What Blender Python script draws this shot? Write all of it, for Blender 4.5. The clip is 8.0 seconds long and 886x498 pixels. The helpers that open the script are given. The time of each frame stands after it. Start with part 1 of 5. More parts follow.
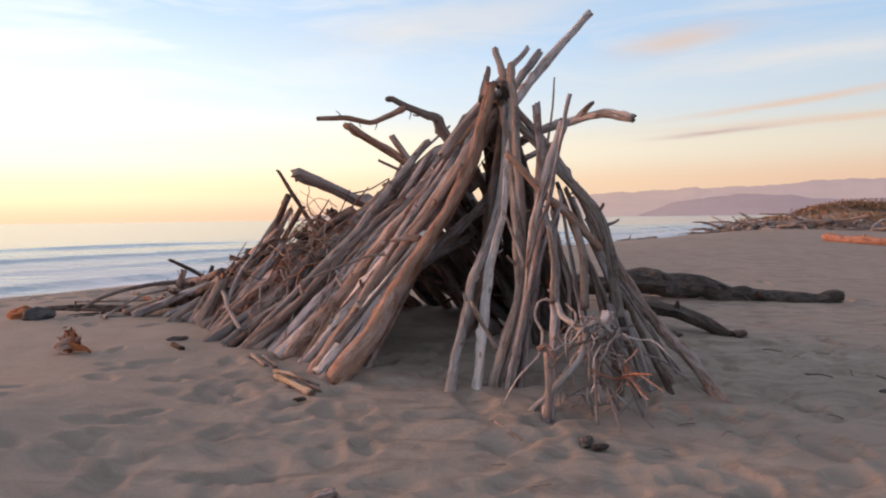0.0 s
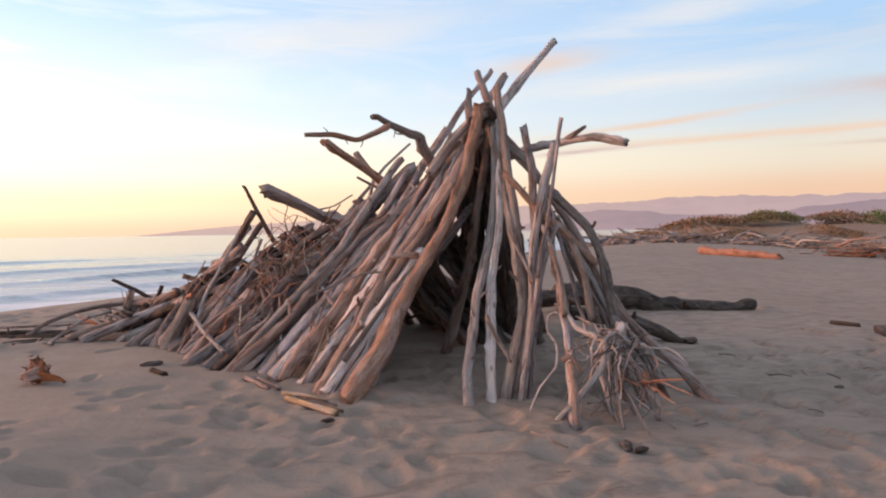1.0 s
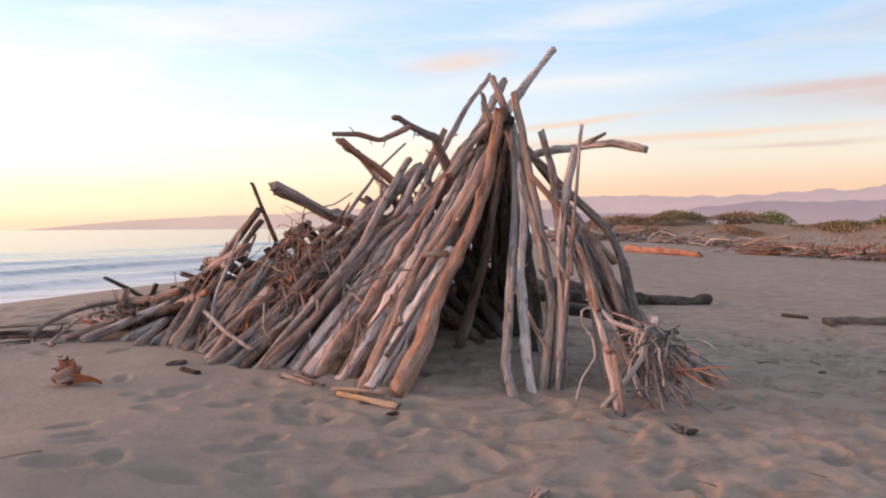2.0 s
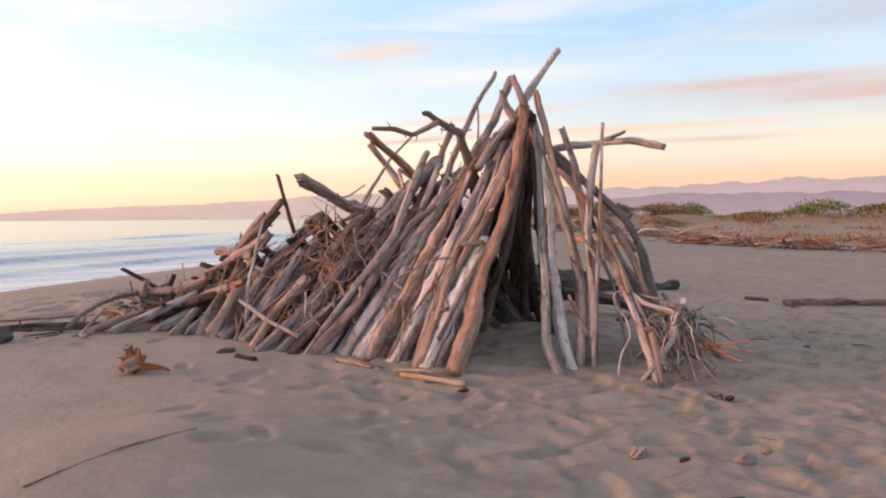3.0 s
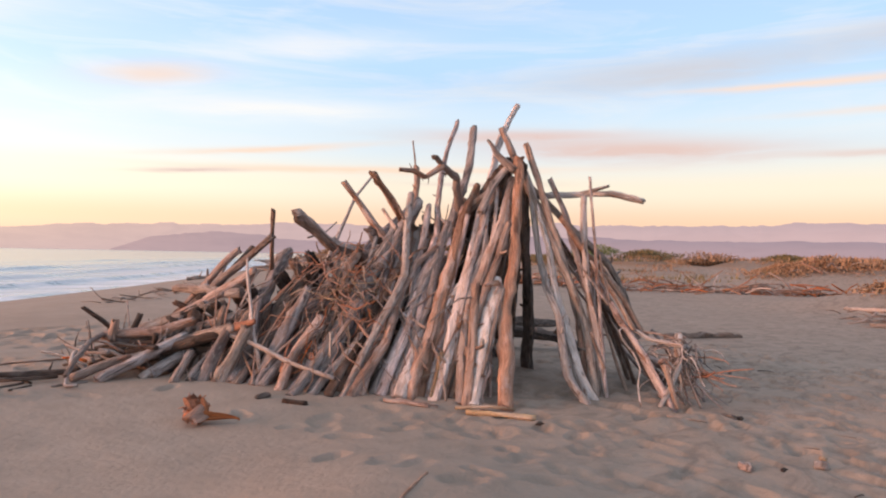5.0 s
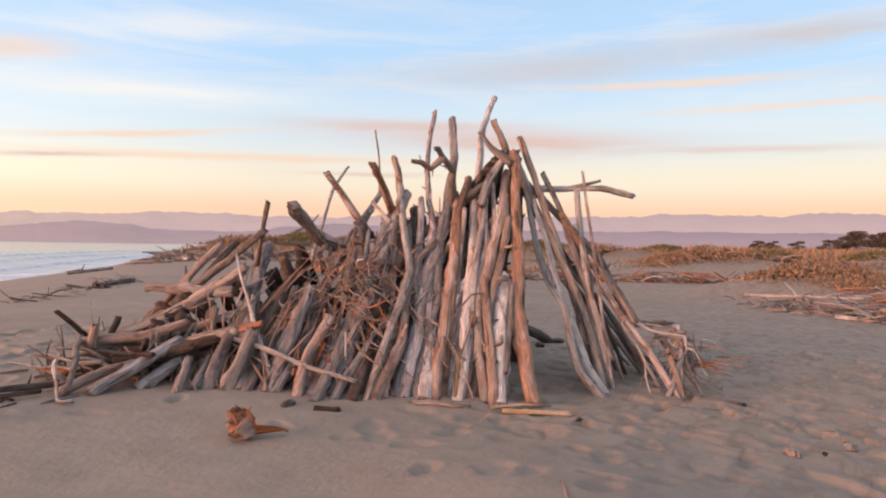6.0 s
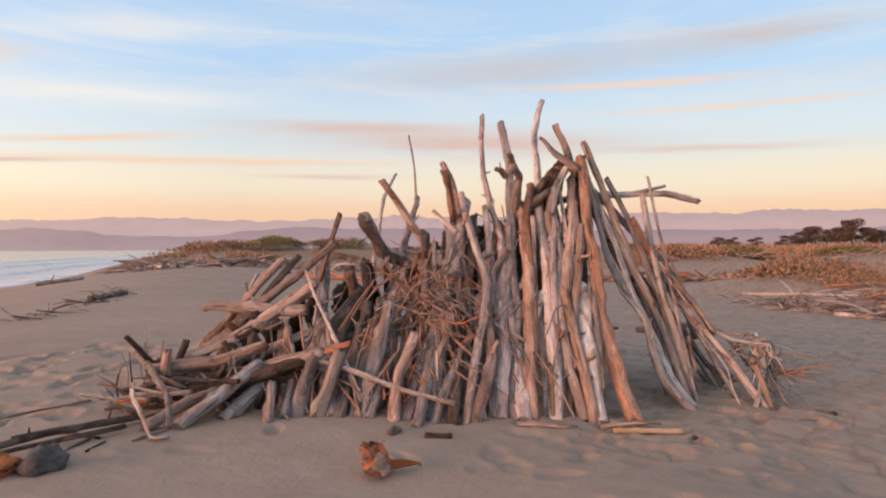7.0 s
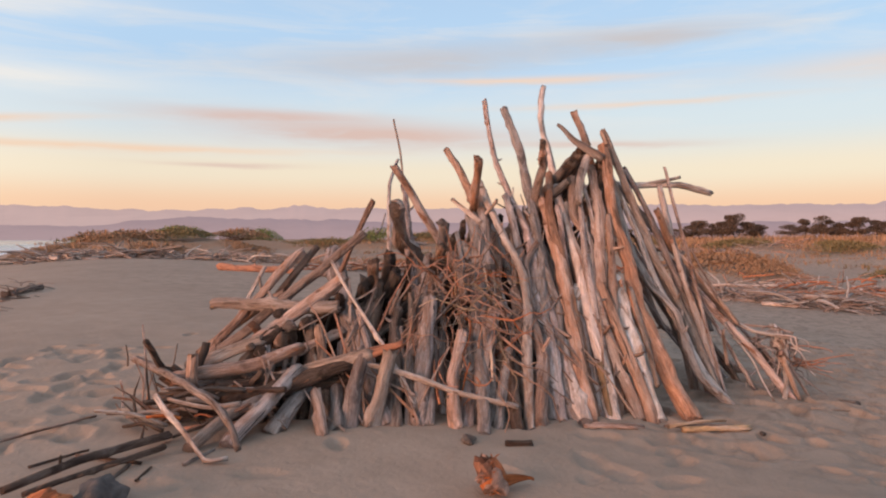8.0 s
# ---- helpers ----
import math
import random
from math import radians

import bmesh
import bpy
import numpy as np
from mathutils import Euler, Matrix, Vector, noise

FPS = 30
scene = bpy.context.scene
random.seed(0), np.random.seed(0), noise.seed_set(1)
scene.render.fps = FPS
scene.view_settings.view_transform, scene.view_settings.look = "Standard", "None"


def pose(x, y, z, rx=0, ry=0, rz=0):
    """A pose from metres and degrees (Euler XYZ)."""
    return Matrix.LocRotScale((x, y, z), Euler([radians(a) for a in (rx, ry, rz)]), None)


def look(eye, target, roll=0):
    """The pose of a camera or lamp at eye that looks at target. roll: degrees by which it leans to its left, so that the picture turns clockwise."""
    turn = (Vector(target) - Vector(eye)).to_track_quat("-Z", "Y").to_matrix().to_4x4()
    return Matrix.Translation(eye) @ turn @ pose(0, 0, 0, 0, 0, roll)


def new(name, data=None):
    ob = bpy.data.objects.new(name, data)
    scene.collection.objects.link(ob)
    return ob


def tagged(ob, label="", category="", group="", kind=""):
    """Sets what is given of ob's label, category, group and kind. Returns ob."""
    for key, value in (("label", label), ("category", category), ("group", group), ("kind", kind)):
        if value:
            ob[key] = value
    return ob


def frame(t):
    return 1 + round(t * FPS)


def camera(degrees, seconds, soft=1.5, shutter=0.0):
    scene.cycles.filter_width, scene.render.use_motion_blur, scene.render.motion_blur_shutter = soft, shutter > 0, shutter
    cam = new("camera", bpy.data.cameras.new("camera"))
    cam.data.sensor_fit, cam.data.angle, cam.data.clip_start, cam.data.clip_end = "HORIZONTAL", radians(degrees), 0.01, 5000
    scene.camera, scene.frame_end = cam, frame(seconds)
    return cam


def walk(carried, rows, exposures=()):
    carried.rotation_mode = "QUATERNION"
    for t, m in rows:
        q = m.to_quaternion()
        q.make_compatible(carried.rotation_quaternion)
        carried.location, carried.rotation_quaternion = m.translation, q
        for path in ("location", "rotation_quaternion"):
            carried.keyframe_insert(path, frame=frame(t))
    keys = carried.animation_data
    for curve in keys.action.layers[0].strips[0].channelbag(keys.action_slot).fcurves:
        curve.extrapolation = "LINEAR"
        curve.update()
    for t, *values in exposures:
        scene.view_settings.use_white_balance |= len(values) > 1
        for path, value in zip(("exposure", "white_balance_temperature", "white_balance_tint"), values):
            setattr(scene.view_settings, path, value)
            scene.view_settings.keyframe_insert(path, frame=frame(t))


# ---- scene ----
cam = camera(66.5, 8.0, soft=2.0, shutter=0.0)
METRES, EYE, TILT, LEAN, TURN = 9.434, 1.5, 2.612, 1.743, 0.0
ROWS = [
    (0.0, 0.0, 0.0, 0.0, 0.09, -5.24, -0.99),
    (0.5, -0.0539, 0.0047, 0.001, -3.05, -4.34, -0.99),
    (1.0, -0.1115, -0.0015, 0.0005, -10.29, -3.77, -1.33),
    (1.5, -0.1681, 0.0005, 0.0017, -15.19, -3.71, -1.87),
    (3.0, -0.3446, 0.0055, -0.0026, -24.1, -4.37, -2.22),
    (3.5, -0.4077, 0.0139, -0.0011, -30.71, -4.62, -2.57),
    (4.0, -0.4661, 0.0463, -0.0029, -35.17, -4.2, -2.3),
    (4.5, -0.5173, 0.0737, -0.0046, -38.0, -2.51, -3.03),
    (5.0, -0.5643, 0.1208, -0.0114, -42.3, -0.26, -4.06),
    (6.5, -0.6655, 0.288, -0.014, -54.6, -0.94, -3.58),
    (7.0, -0.6839, 0.3467, -0.0124, -55.22, -0.13, -2.95),
    (7.5, -0.6943, 0.4156, -0.0195, -61.27, 0.03, -3.4),
    (8.0, -0.7085, 0.4827, -0.0199, -63.5, -0.4, -3.17),
]
walk(cam, [(t, pose(0, 0, EYE, TILT, LEAN, TURN) @ pose(METRES * x, METRES * y, METRES * z, 90 + pitch, roll, yaw)) for t, x, y, z, yaw, pitch, roll in ROWS],
     exposures=[(0.0, -0.24, 6400, 10), (1.0, -0.08, 6450, 10), (1.5, 0.0, 6450, 10), (3.5, 0.1, 6550, 10), (4.5, 0.12, 6600, 10), (5.2, 0.1, 6600, 10), (7.0, -0.06, 6750, 10), (8.0, -0.1, 6800, 10)])

# ---- world and light ----
SUN_AZ, SUN_EL = 72.0, 3.0          # degrees left of +y, above the horizon
sun_dir = Vector((-math.sin(radians(SUN_AZ)) * math.cos(radians(SUN_EL)), math.cos(radians(SUN_AZ)) * math.cos(radians(SUN_EL)), math.sin(radians(SUN_EL))))


class Nodes:
    """Short hand for building a node tree."""

    def __init__(self, tree):
        self.tree = tree
        tree.nodes.clear()

    def add(self, kind):
        return self.tree.nodes.new(kind)

    def link(self, a, b):
        self.tree.links.new(a, b)

    def put(self, socket, value):
        if isinstance(value, (int, float)):
            socket.default_value = value
        elif isinstance(value, tuple):
            socket.default_value = (*value, 1.0) if len(value) == 3 and len(socket.default_value) == 4 else value
        else:
            self.link(value, socket)

    def math(self, op, a, b=0.0, c=0.0, clamp=False):
        n = self.add("ShaderNodeMath")
        n.operation, n.use_clamp = op, clamp
        for i, v in enumerate((a, b, c)):
            self.put(n.inputs[i], v)
        return n.outputs[0]

    def mix(self, fac, a, b, blend="MIX"):
        n = self.add("ShaderNodeMix")
        n.data_type, n.blend_type = "RGBA", blend
        self.put(n.inputs[0], fac)
        self.put(n.inputs[6], a)
        self.put(n.inputs[7], b)
        return n.outputs[2]

    def ramp(self, fac, stops, ease="LINEAR"):
        n = self.add("ShaderNodeValToRGB")
        n.color_ramp.interpolation = ease
        while len(n.color_ramp.elements) < len(stops):
            n.color_ramp.elements.new(0.5)
        for e, (p, c) in zip(n.color_ramp.elements, stops):
            e.position = p
            e.color = (*c, 1.0) if isinstance(c, tuple) else (c, c, c, 1.0)
        self.put(n.inputs[0], fac)
        return n.outputs[0]

    def noise(self, vec, scale, detail=4.0, rough=0.55, distort=0.0):
        n = self.add("ShaderNodeTexNoise")
        self.put(n.inputs["Scale"], scale)
        self.put(n.inputs["Detail"], detail)
        self.put(n.inputs["Roughness"], rough)
        self.put(n.inputs["Distortion"], distort)
        if vec is not None:
            self.link(vec, n.inputs["Vector"])
        return n.outputs["Fac"]

    def mapping(self, vec, scale=(1, 1, 1), rot=(0, 0, 0), loc=(0, 0, 0)):
        n = self.add("ShaderNodeMapping")
        self.link(vec, n.inputs[0])
        for i, v in ((1, loc), (2, rot), (3, scale)):
            if isinstance(v, tuple):
                n.inputs[i].default_value = v
            else:
                self.link(v, n.inputs[i])
        return n.outputs[0]


def build_world():
    world = bpy.data.worlds.new("sky")
    scene.world = world
    world.use_nodes = True
    n = Nodes(world.node_tree)
    co = n.add("ShaderNodeTexCoord").outputs["Generated"]
    sep = n.add("ShaderNodeSeparateXYZ")
    n.link(co, sep.inputs[0])
    up = sep.outputs[2]
    sky = n.add("ShaderNodeTexSky")
    sky.sky_type, sky.sun_disc = "NISHITA", False
    sky.sun_elevation, sky.sun_rotation = radians(SUN_EL), radians(-SUN_AZ)
    sky.air_density, sky.dust_density, sky.ozone_density = 1.2, 2.0, 1.5
    # afterglow: colour by height, away from the sun and towards it
    away = n.ramp(up, SKY_AWAY, "EASE")
    near = n.ramp(up, SKY_NEAR, "EASE")
    dot = n.add("ShaderNodeVectorMath")
    dot.operation = "DOT_PRODUCT"
    n.link(co, dot.inputs[0])
    flat = Vector((sun_dir.x, sun_dir.y, 0)).normalized()
    dot.inputs[1].default_value = (flat.x, flat.y, 0.0)
    toward = n.ramp(n.math("MULTIPLY_ADD", dot.outputs["Value"], 0.5, 0.5), [(0.33, 0.0), (0.5, 0.18), (0.65, 0.40), (0.86, 0.86), (1.0, 1.0)])
    glow = n.mix(toward, away, near)
    # streaks of cloud by bearing and height, in degrees
    az = n.math("MULTIPLY", n.math("ARCTAN2", sep.outputs[0], sep.outputs[1]), 57.2958)
    el = n.math("MULTIPLY", n.math("ARCSINE", up), 57.2958)
    comb = n.add("ShaderNodeCombineXYZ")
    n.link(n.math("MULTIPLY", az, 0.12), comb.inputs[0])
    n.link(n.math("MULTIPLY", el, 0.9), comb.inputs[1])
    ragged = n.noise(comb.outputs[0], 1.0, 6.0, 0.62, 0.5)
    wisp = n.noise(n.mapping(comb.outputs[0], (0.45, 0.42, 1.0), (0, 0, radians(-9))), 1.0, 7.0, 0.6, 0.9)
    drift = n.math("MULTIPLY_ADD", ragged, 1.6, -0.8)
    high = n.ramp(n.math("MULTIPLY", el, 0.02), [(0.10, 0.0), (0.26, 1.0), (1.0, 1.0)])
    veil = n.math("MULTIPLY", n.math("MULTIPLY", n.ramp(wisp, [(0.46, 0.0), (0.70, 1.0)]), high), 0.6)
    glow = n.mix(veil, glow, n.mix(toward, (0.80, 0.80, 0.84), (1.5, 1.42, 1.3)))
    for at, lift, long, thick, slope, colour, power in STREAKS:
        side = n.math("SUBTRACT", az, at)
        rise = n.math("SUBTRACT", n.math("SUBTRACT", n.math("ADD", el, n.math("MULTIPLY", drift, 0.55 * thick + 0.25)), lift), n.math("MULTIPLY", side, slope))
        a = n.math("POWER", n.math("ABSOLUTE", n.math("DIVIDE", side, long)), 2.0)
        c = n.math("POWER", n.math("ABSOLUTE", n.math("DIVIDE", rise, thick)), 2.0)
        body = n.math("POWER", 2.718, n.math("MULTIPLY", n.math("ADD", a, c), -1.0))
        body = n.math("MULTIPLY", body, n.ramp(ragged, [(0.2, 0.6), (0.55, 1.15)]))
        glow = n.mix(n.math("MULTIPLY", body, power, clamp=True), glow, CLOUDS[colour])
    bg_sky = n.add("ShaderNodeBackground")
    n.link(sky.outputs[0], bg_sky.inputs[0])
    bg_sky.inputs[1].default_value = 0.06
    bg_glow = n.add("ShaderNodeBackground")
    n.link(glow, bg_glow.inputs[0])
    bg_glow.inputs[1].default_value = SKY_POWER
    both = n.add("ShaderNodeAddShader")
    n.link(bg_sky.outputs[0], both.inputs[0])
    n.link(bg_glow.outputs[0], both.inputs[1])
    out = n.add("ShaderNodeOutputWorld")
    n.link(both.outputs[0], out.inputs[0])


SKY_POWER = 0.95
SKY_AWAY = [(0.0, (0.82, 0.50, 0.42)), (0.045, (0.95, 0.64, 0.47)), (0.095, (0.91, 0.81, 0.68)), (0.16, (0.68, 0.79, 0.90)), (0.26, (0.47, 0.69, 0.98)), (0.48, (0.40, 0.56, 0.84)), (0.75, (0.52, 0.51, 0.55)), (1.0, (0.54, 0.53, 0.57))]
SKY_NEAR = [(0.0, (1.5, 1.0, 0.64)), (0.04, (1.7, 1.34, 0.86)), (0.09, (1.8, 1.6, 1.18)), (0.18, (1.2, 1.32, 1.44)), (0.34, (0.66, 0.90, 1.24)), (0.75, (0.60, 0.60, 0.66)), (1.0, (0.54, 0.53, 0.57))]
CLOUDS = {"pink": (0.72, 0.52, 0.50), "grey": (0.60, 0.56, 0.60), "peach": (0.95, 0.66, 0.50), "white": (0.98, 0.92, 0.88)}
# bearing, height, half length, half thickness, slope, colour, density
STREAKS = [
    (49, 10.0, 9, 0.55, 0.0, "pink", 0.85), (58, 8.8, 12, 0.95, -0.02, "pink", 0.95), (76, 7.8, 8, 0.3, -0.02, "pink", 0.7),
    (62, 14.8, 13, 1.3, 0.05, "grey", 0.7), (80, 16.0, 8, 0.85, 0.0, "grey", 0.85), (70, 13.1, 10, 0.28, 0.0, "peach", 0.75),
    (37, 7.0, 15, 0.28, 0.015, "peach", 0.75), (28, 11.6, 11, 0.9, 0.03, "white", 0.7), (80, 10.9, 10, 0.25, 0.0, "peach", 0.6),
    (22, 6.4, 4, 0.2, 0.06, "pink", 0.8), (28, 8.4, 8, 0.25, 0.09, "peach", 0.7), (19, 13.6, 4.5, 0.8, 0.12, "peach", 0.6),
    (2, 16.0, 13, 1.8, 0.12, "white", 0.6), (100, 12.5, 12, 0.9, 0.0, "peach", 0.5), (30, 16.5, 9, 1.0, 0.1, "white", 0.5), (46, 6.0, 5, 0.2, 0.0, "pink", 0.6),
]
build_world()
sun = new("sun", bpy.data.lights.new("sun", "SUN"))
sun.data.energy, sun.data.angle, sun.data.color = 7.4, radians(42), (1.0, 0.43, 0.23)
sun.matrix_world = look(sun_dir * 40, (0, 0, 0))


# ---- materials ----
def material(name):
    m = bpy.data.materials.new(name)
    m.use_nodes = True
    n = Nodes(m.node_tree)
    shader = n.add("ShaderNodeBsdfPrincipled")
    out = n.add("ShaderNodeOutputMaterial")
    n.link(shader.outputs[0], out.inputs[0])
    return m, n, shader


def bump(n, shader, height, strength, distance):
    b = n.add("ShaderNodeBump")
    b.inputs["Strength"].default_value, b.inputs["Distance"].default_value = strength, distance
    n.link(height, b.inputs["Height"])
    n.link(b.outputs[0], shader.inputs["Normal"])


def wood(name, light, dark, stain, rough=0.8, bleach=0.6):
    """Weathered driftwood: grain along the length, cracks, blotches of stain, a tint of its own on every piece."""
    m, n, s = material(name)
    uv = n.add("ShaderNodeUVMap").outputs[0]
    rnd = n.add("ShaderNodeObjectInfo").outputs["Random"]
    shift = n.add("ShaderNodeCombineXYZ")
    n.link(n.math("MULTIPLY", rnd, 37.0), shift.inputs[0])
    n.link(n.math("MULTIPLY", rnd, 11.0), shift.inputs[1])
    base = n.mapping(uv, loc=shift.outputs[0])
    fibre = n.noise(n.mapping(base, (9.0, 210.0, 1.0)), 1.0, 3.0, 0.7, 0.5)
    grain = n.noise(n.mapping(base, (5.0, 95.0, 1.0)), 1.0, 5.0, 0.7, 0.8)
    streak = n.noise(n.mapping(base, (2.6, 17.0, 1.0)), 1.0, 6.0, 0.65, 1.2)
    blotch = n.noise(n.mapping(base, (3.6, 8.0, 1.0)), 1.2, 6.0, 0.68, 1.0)
    patch = n.noise(n.mapping(base, (1.5, 4.5, 1.0), loc=(5.0, 2.0, 0.0)), 1.0, 5.0, 0.65, 0.8)
    bark = n.noise(n.mapping(base, (2.4, 6.5, 1.0), loc=(1.0, 8.0, 0.0)), 1.0, 6.0, 0.7, 1.4)
    crack = n.noise(n.mapping(base, (0.9, 30.0, 1.0)), 1.0, 4.0, 0.55, 1.8)
    knot = n.add("ShaderNodeTexVoronoi")
    n.link(n.mapping(base, (3.2, 7.0, 1.0)), knot.inputs["Vector"])
    knot.inputs["Scale"].default_value = 1.0
    eye = n.ramp(knot.outputs["Distance"], [(0.05, 1.0), (0.13, 0.0)])
    col = n.mix(n.ramp(streak, [(0.36, 0.0), (0.58, 1.0)]), dark, light)
    col = n.mix(n.ramp(grain, [(0.36, 0.6), (0.54, 0.0)]), col, dark)
    col = n.mix(n.ramp(blotch, [(0.47, 0.0), (0.60, 0.85)]), col, stain)
    col = n.mix(n.ramp(patch, [(0.52, 0.0), (0.62, bleach)]), col, (0.58, 0.515, 0.515))
    col = n.mix(n.ramp(patch, [(0.34, 0.8), (0.42, 0.0)]), col, tuple(0.45 * v for v in dark))
    flake = n.ramp(bark, [(0.585, 0.0), (0.625, 0.85)])
    col = n.mix(flake, col, (0.27, 0.135, 0.085))
    col = n.mix(n.ramp(fibre, [(0.38, 0.38), (0.56, 0.0)]), col, tuple(0.4 * v for v in dark))
    col = n.mix(n.math("MULTIPLY", eye, 0.8), col, tuple(0.35 * v for v in dark))
    split = n.ramp(crack, [(0.31, 1.0), (0.355, 0.0)])
    col = n.mix(n.math("MULTIPLY", split, 0.92), col, (0.025, 0.019, 0.017))
    hsv = n.add("ShaderNodeHueSaturation")
    n.link(col, hsv.inputs["Color"])
    n.put(hsv.inputs["Value"], n.math("MULTIPLY_ADD", rnd, 0.9, 0.78))
    n.put(hsv.inputs["Saturation"], n.math("MULTIPLY_ADD", n.math("FRACT", n.math("MULTIPLY", rnd, 7.3)), 0.55, 0.52))
    n.link(hsv.outputs[0], s.inputs["Base Color"])
    s.inputs["Roughness"].default_value = rough
    s.inputs["Specular IOR Level"].default_value = 0.25
    h = n.math("ADD", n.math("MULTIPLY", grain, 0.5), n.math("ADD", streak, blotch))
    h = n.math("ADD", h, n.math("ADD", n.math("MULTIPLY", fibre, 0.25), n.math("MULTIPLY", flake, 0.35)))
    h = n.math("SUBTRACT", h, n.math("ADD", n.math("MULTIPLY", split, 1.1), n.math("MULTIPLY", eye, 0.5)))
    bump(n, s, h, 1.0, 0.028)
    return m


WOOD = {
    "grey": wood("weathered_grey_wood", (0.52, 0.445, 0.45), (0.20, 0.163, 0.165), (0.28, 0.20, 0.175), bleach=0.55),
    "pale": wood("bleached_pale_wood", (0.62, 0.56, 0.56), (0.36, 0.315, 0.31), (0.42, 0.33, 0.29), bleach=0.5),
    "tan": wood("barkless_tan_wood", (0.45, 0.345, 0.315), (0.20, 0.14, 0.12), (0.32, 0.20, 0.155), bleach=0.5),
    "rust": wood("reddish_brown_wood", (0.40, 0.25, 0.185), (0.18, 0.105, 0.078), (0.28, 0.17, 0.125), bleach=0.25),
    "brown": wood("brown_log_wood", (0.32, 0.22, 0.175), (0.13, 0.085, 0.066), (0.30, 0.22, 0.18), bleach=0.3),
    # dark brown wood; on far-side poles it also carries the shade inside
    "dark": wood("dark_brown_and_shade_wood", (0.115, 0.078, 0.062), (0.045, 0.030, 0.026), (0.14, 0.105, 0.088), bleach=0.1),
    # salmon-brown wood with the low sun's orange put into its colour
    "salmon": wood("sun_tinted_salmon_wood", (0.47, 0.305, 0.235), (0.21, 0.125, 0.095), (0.36, 0.20, 0.14), bleach=0.3),
    "amber": wood("amber_stripped_wood", (0.46, 0.33, 0.21), (0.29, 0.19, 0.11), (0.33, 0.25, 0.18), bleach=0.3),
    "orange": wood("orange_rotten_wood", (0.56, 0.205, 0.085), (0.27, 0.085, 0.038), (0.42, 0.16, 0.075), bleach=0.0),
}


def sand_material():
    m, n, s = material("beach_sand")
    co = n.add("ShaderNodeTexCoord").outputs["Object"]
    big = n.noise(co, 0.35, 4.0, 0.55)
    mid = n.noise(co, 3.2, 5.0, 0.6)
    fine = n.noise(co, 160.0, 3.0, 0.7)
    col = n.mix(n.ramp(big, [(0.3, 0.0), (0.7, 1.0)]), (0.322, 0.262, 0.222), (0.388, 0.32, 0.272))
    col = n.mix(n.ramp(mid, [(0.35, 0.0), (0.7, 0.55)]), col, (0.25, 0.205, 0.172))
    col = n.mix(n.ramp(fine, [(0.35, 0.0), (0.75, 0.4)]), col, (0.18, 0.14, 0.12))
    sep = n.add("ShaderNodeSeparateXYZ")
    n.link(co, sep.inputs[0])
    # darker sand in ragged noise patches where the beach is trodden
    sand_patch = n.noise(n.mapping(co, (2.1, 4.6, 1.0), (0, 0, radians(12))), 1.0, 6.0, 0.68, 0.9)
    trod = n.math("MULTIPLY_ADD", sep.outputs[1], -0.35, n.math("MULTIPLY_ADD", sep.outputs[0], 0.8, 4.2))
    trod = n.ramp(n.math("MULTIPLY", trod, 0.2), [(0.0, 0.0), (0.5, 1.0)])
    col = n.mix(n.math("MULTIPLY", n.ramp(sand_patch, [(0.47, 0.0), (0.62, 0.6)]), trod), col, (0.165, 0.135, 0.115))
    # wet band by the water
    wet = n.ramp(n.math("MULTIPLY_ADD", sep.outputs[2], 0.25, 0.5), [(0.14, 1.0), (0.30, 0.0)])
    col = n.mix(n.math("MULTIPLY", wet, 0.55), col, (0.16, 0.12, 0.10))
    # dry plant litter on the tops of the dunes
    litter = n.math("MULTIPLY", n.ramp(n.math("MULTIPLY", sep.outputs[2], 0.25), [(0.16, 0.0), (0.26, 1.0)]), n.ramp(big, [(0.35, 0.25), (0.6, 0.85)]))
    col = n.mix(litter, col, (0.27, 0.165, 0.105))
    n.link(col, s.inputs["Base Color"])
    n.put(s.inputs["Roughness"], n.math("MULTIPLY_ADD", wet, -0.45, 0.9))
    s.inputs["Specular IOR Level"].default_value = 0.2
    small = n.noise(co, 15.0, 4.0, 0.6, 0.6)
    relief = n.math("ADD", n.math("MULTIPLY", mid, 0.55), n.math("ADD", n.math("MULTIPLY", small, 0.45), n.math("MULTIPLY", fine, 0.08)))
    bump(n, s, relief, 0.6, 0.04)
    return m


def water_material():
    m, n, s = material("sea_water")
    co = n.add("ShaderNodeTexCoord").outputs["Object"]
    turn = (0, 0, radians(-50.9))
    swell = n.noise(n.mapping(co, (0.012, 0.10, 1.0), turn), 1.0, 3.0, 0.5, 0.4)
    chop = n.noise(n.mapping(co, (0.25, 0.9, 1.0), turn), 1.0, 4.0, 0.6)
    foam = n.noise(n.mapping(co, (0.05, 0.45, 1.0), turn, (3, 1, 0)), 1.0, 6.0, 0.65, 0.6)
    sep = n.add("ShaderNodeSeparateXYZ")
    n.link(n.mapping(co, (1, 1, 1), turn), sep.inputs[0])
    off = n.ramp(n.math("MULTIPLY", sep.outputs[1], 0.01), [(0.22, 1.0), (0.32, 0.95), (0.48, 0.5), (0.75, 0.12), (1.0, 0.0)])
    white = n.math("MULTIPLY", n.ramp(foam, [(0.36, 0.0), (0.56, 1.0)]), off)
    n.link(n.mix(white, (0.24, 0.27, 0.30), (0.80, 0.80, 0.84)), s.inputs["Base Color"])
    n.put(s.inputs["Roughness"], n.math("MULTIPLY_ADD", white, 0.5, 0.15))
    bump(n, s, n.math("ADD", n.math("MULTIPLY", swell, 3.0), n.math("MULTIPLY", chop, 0.35)), 0.35, 0.5)
    return m


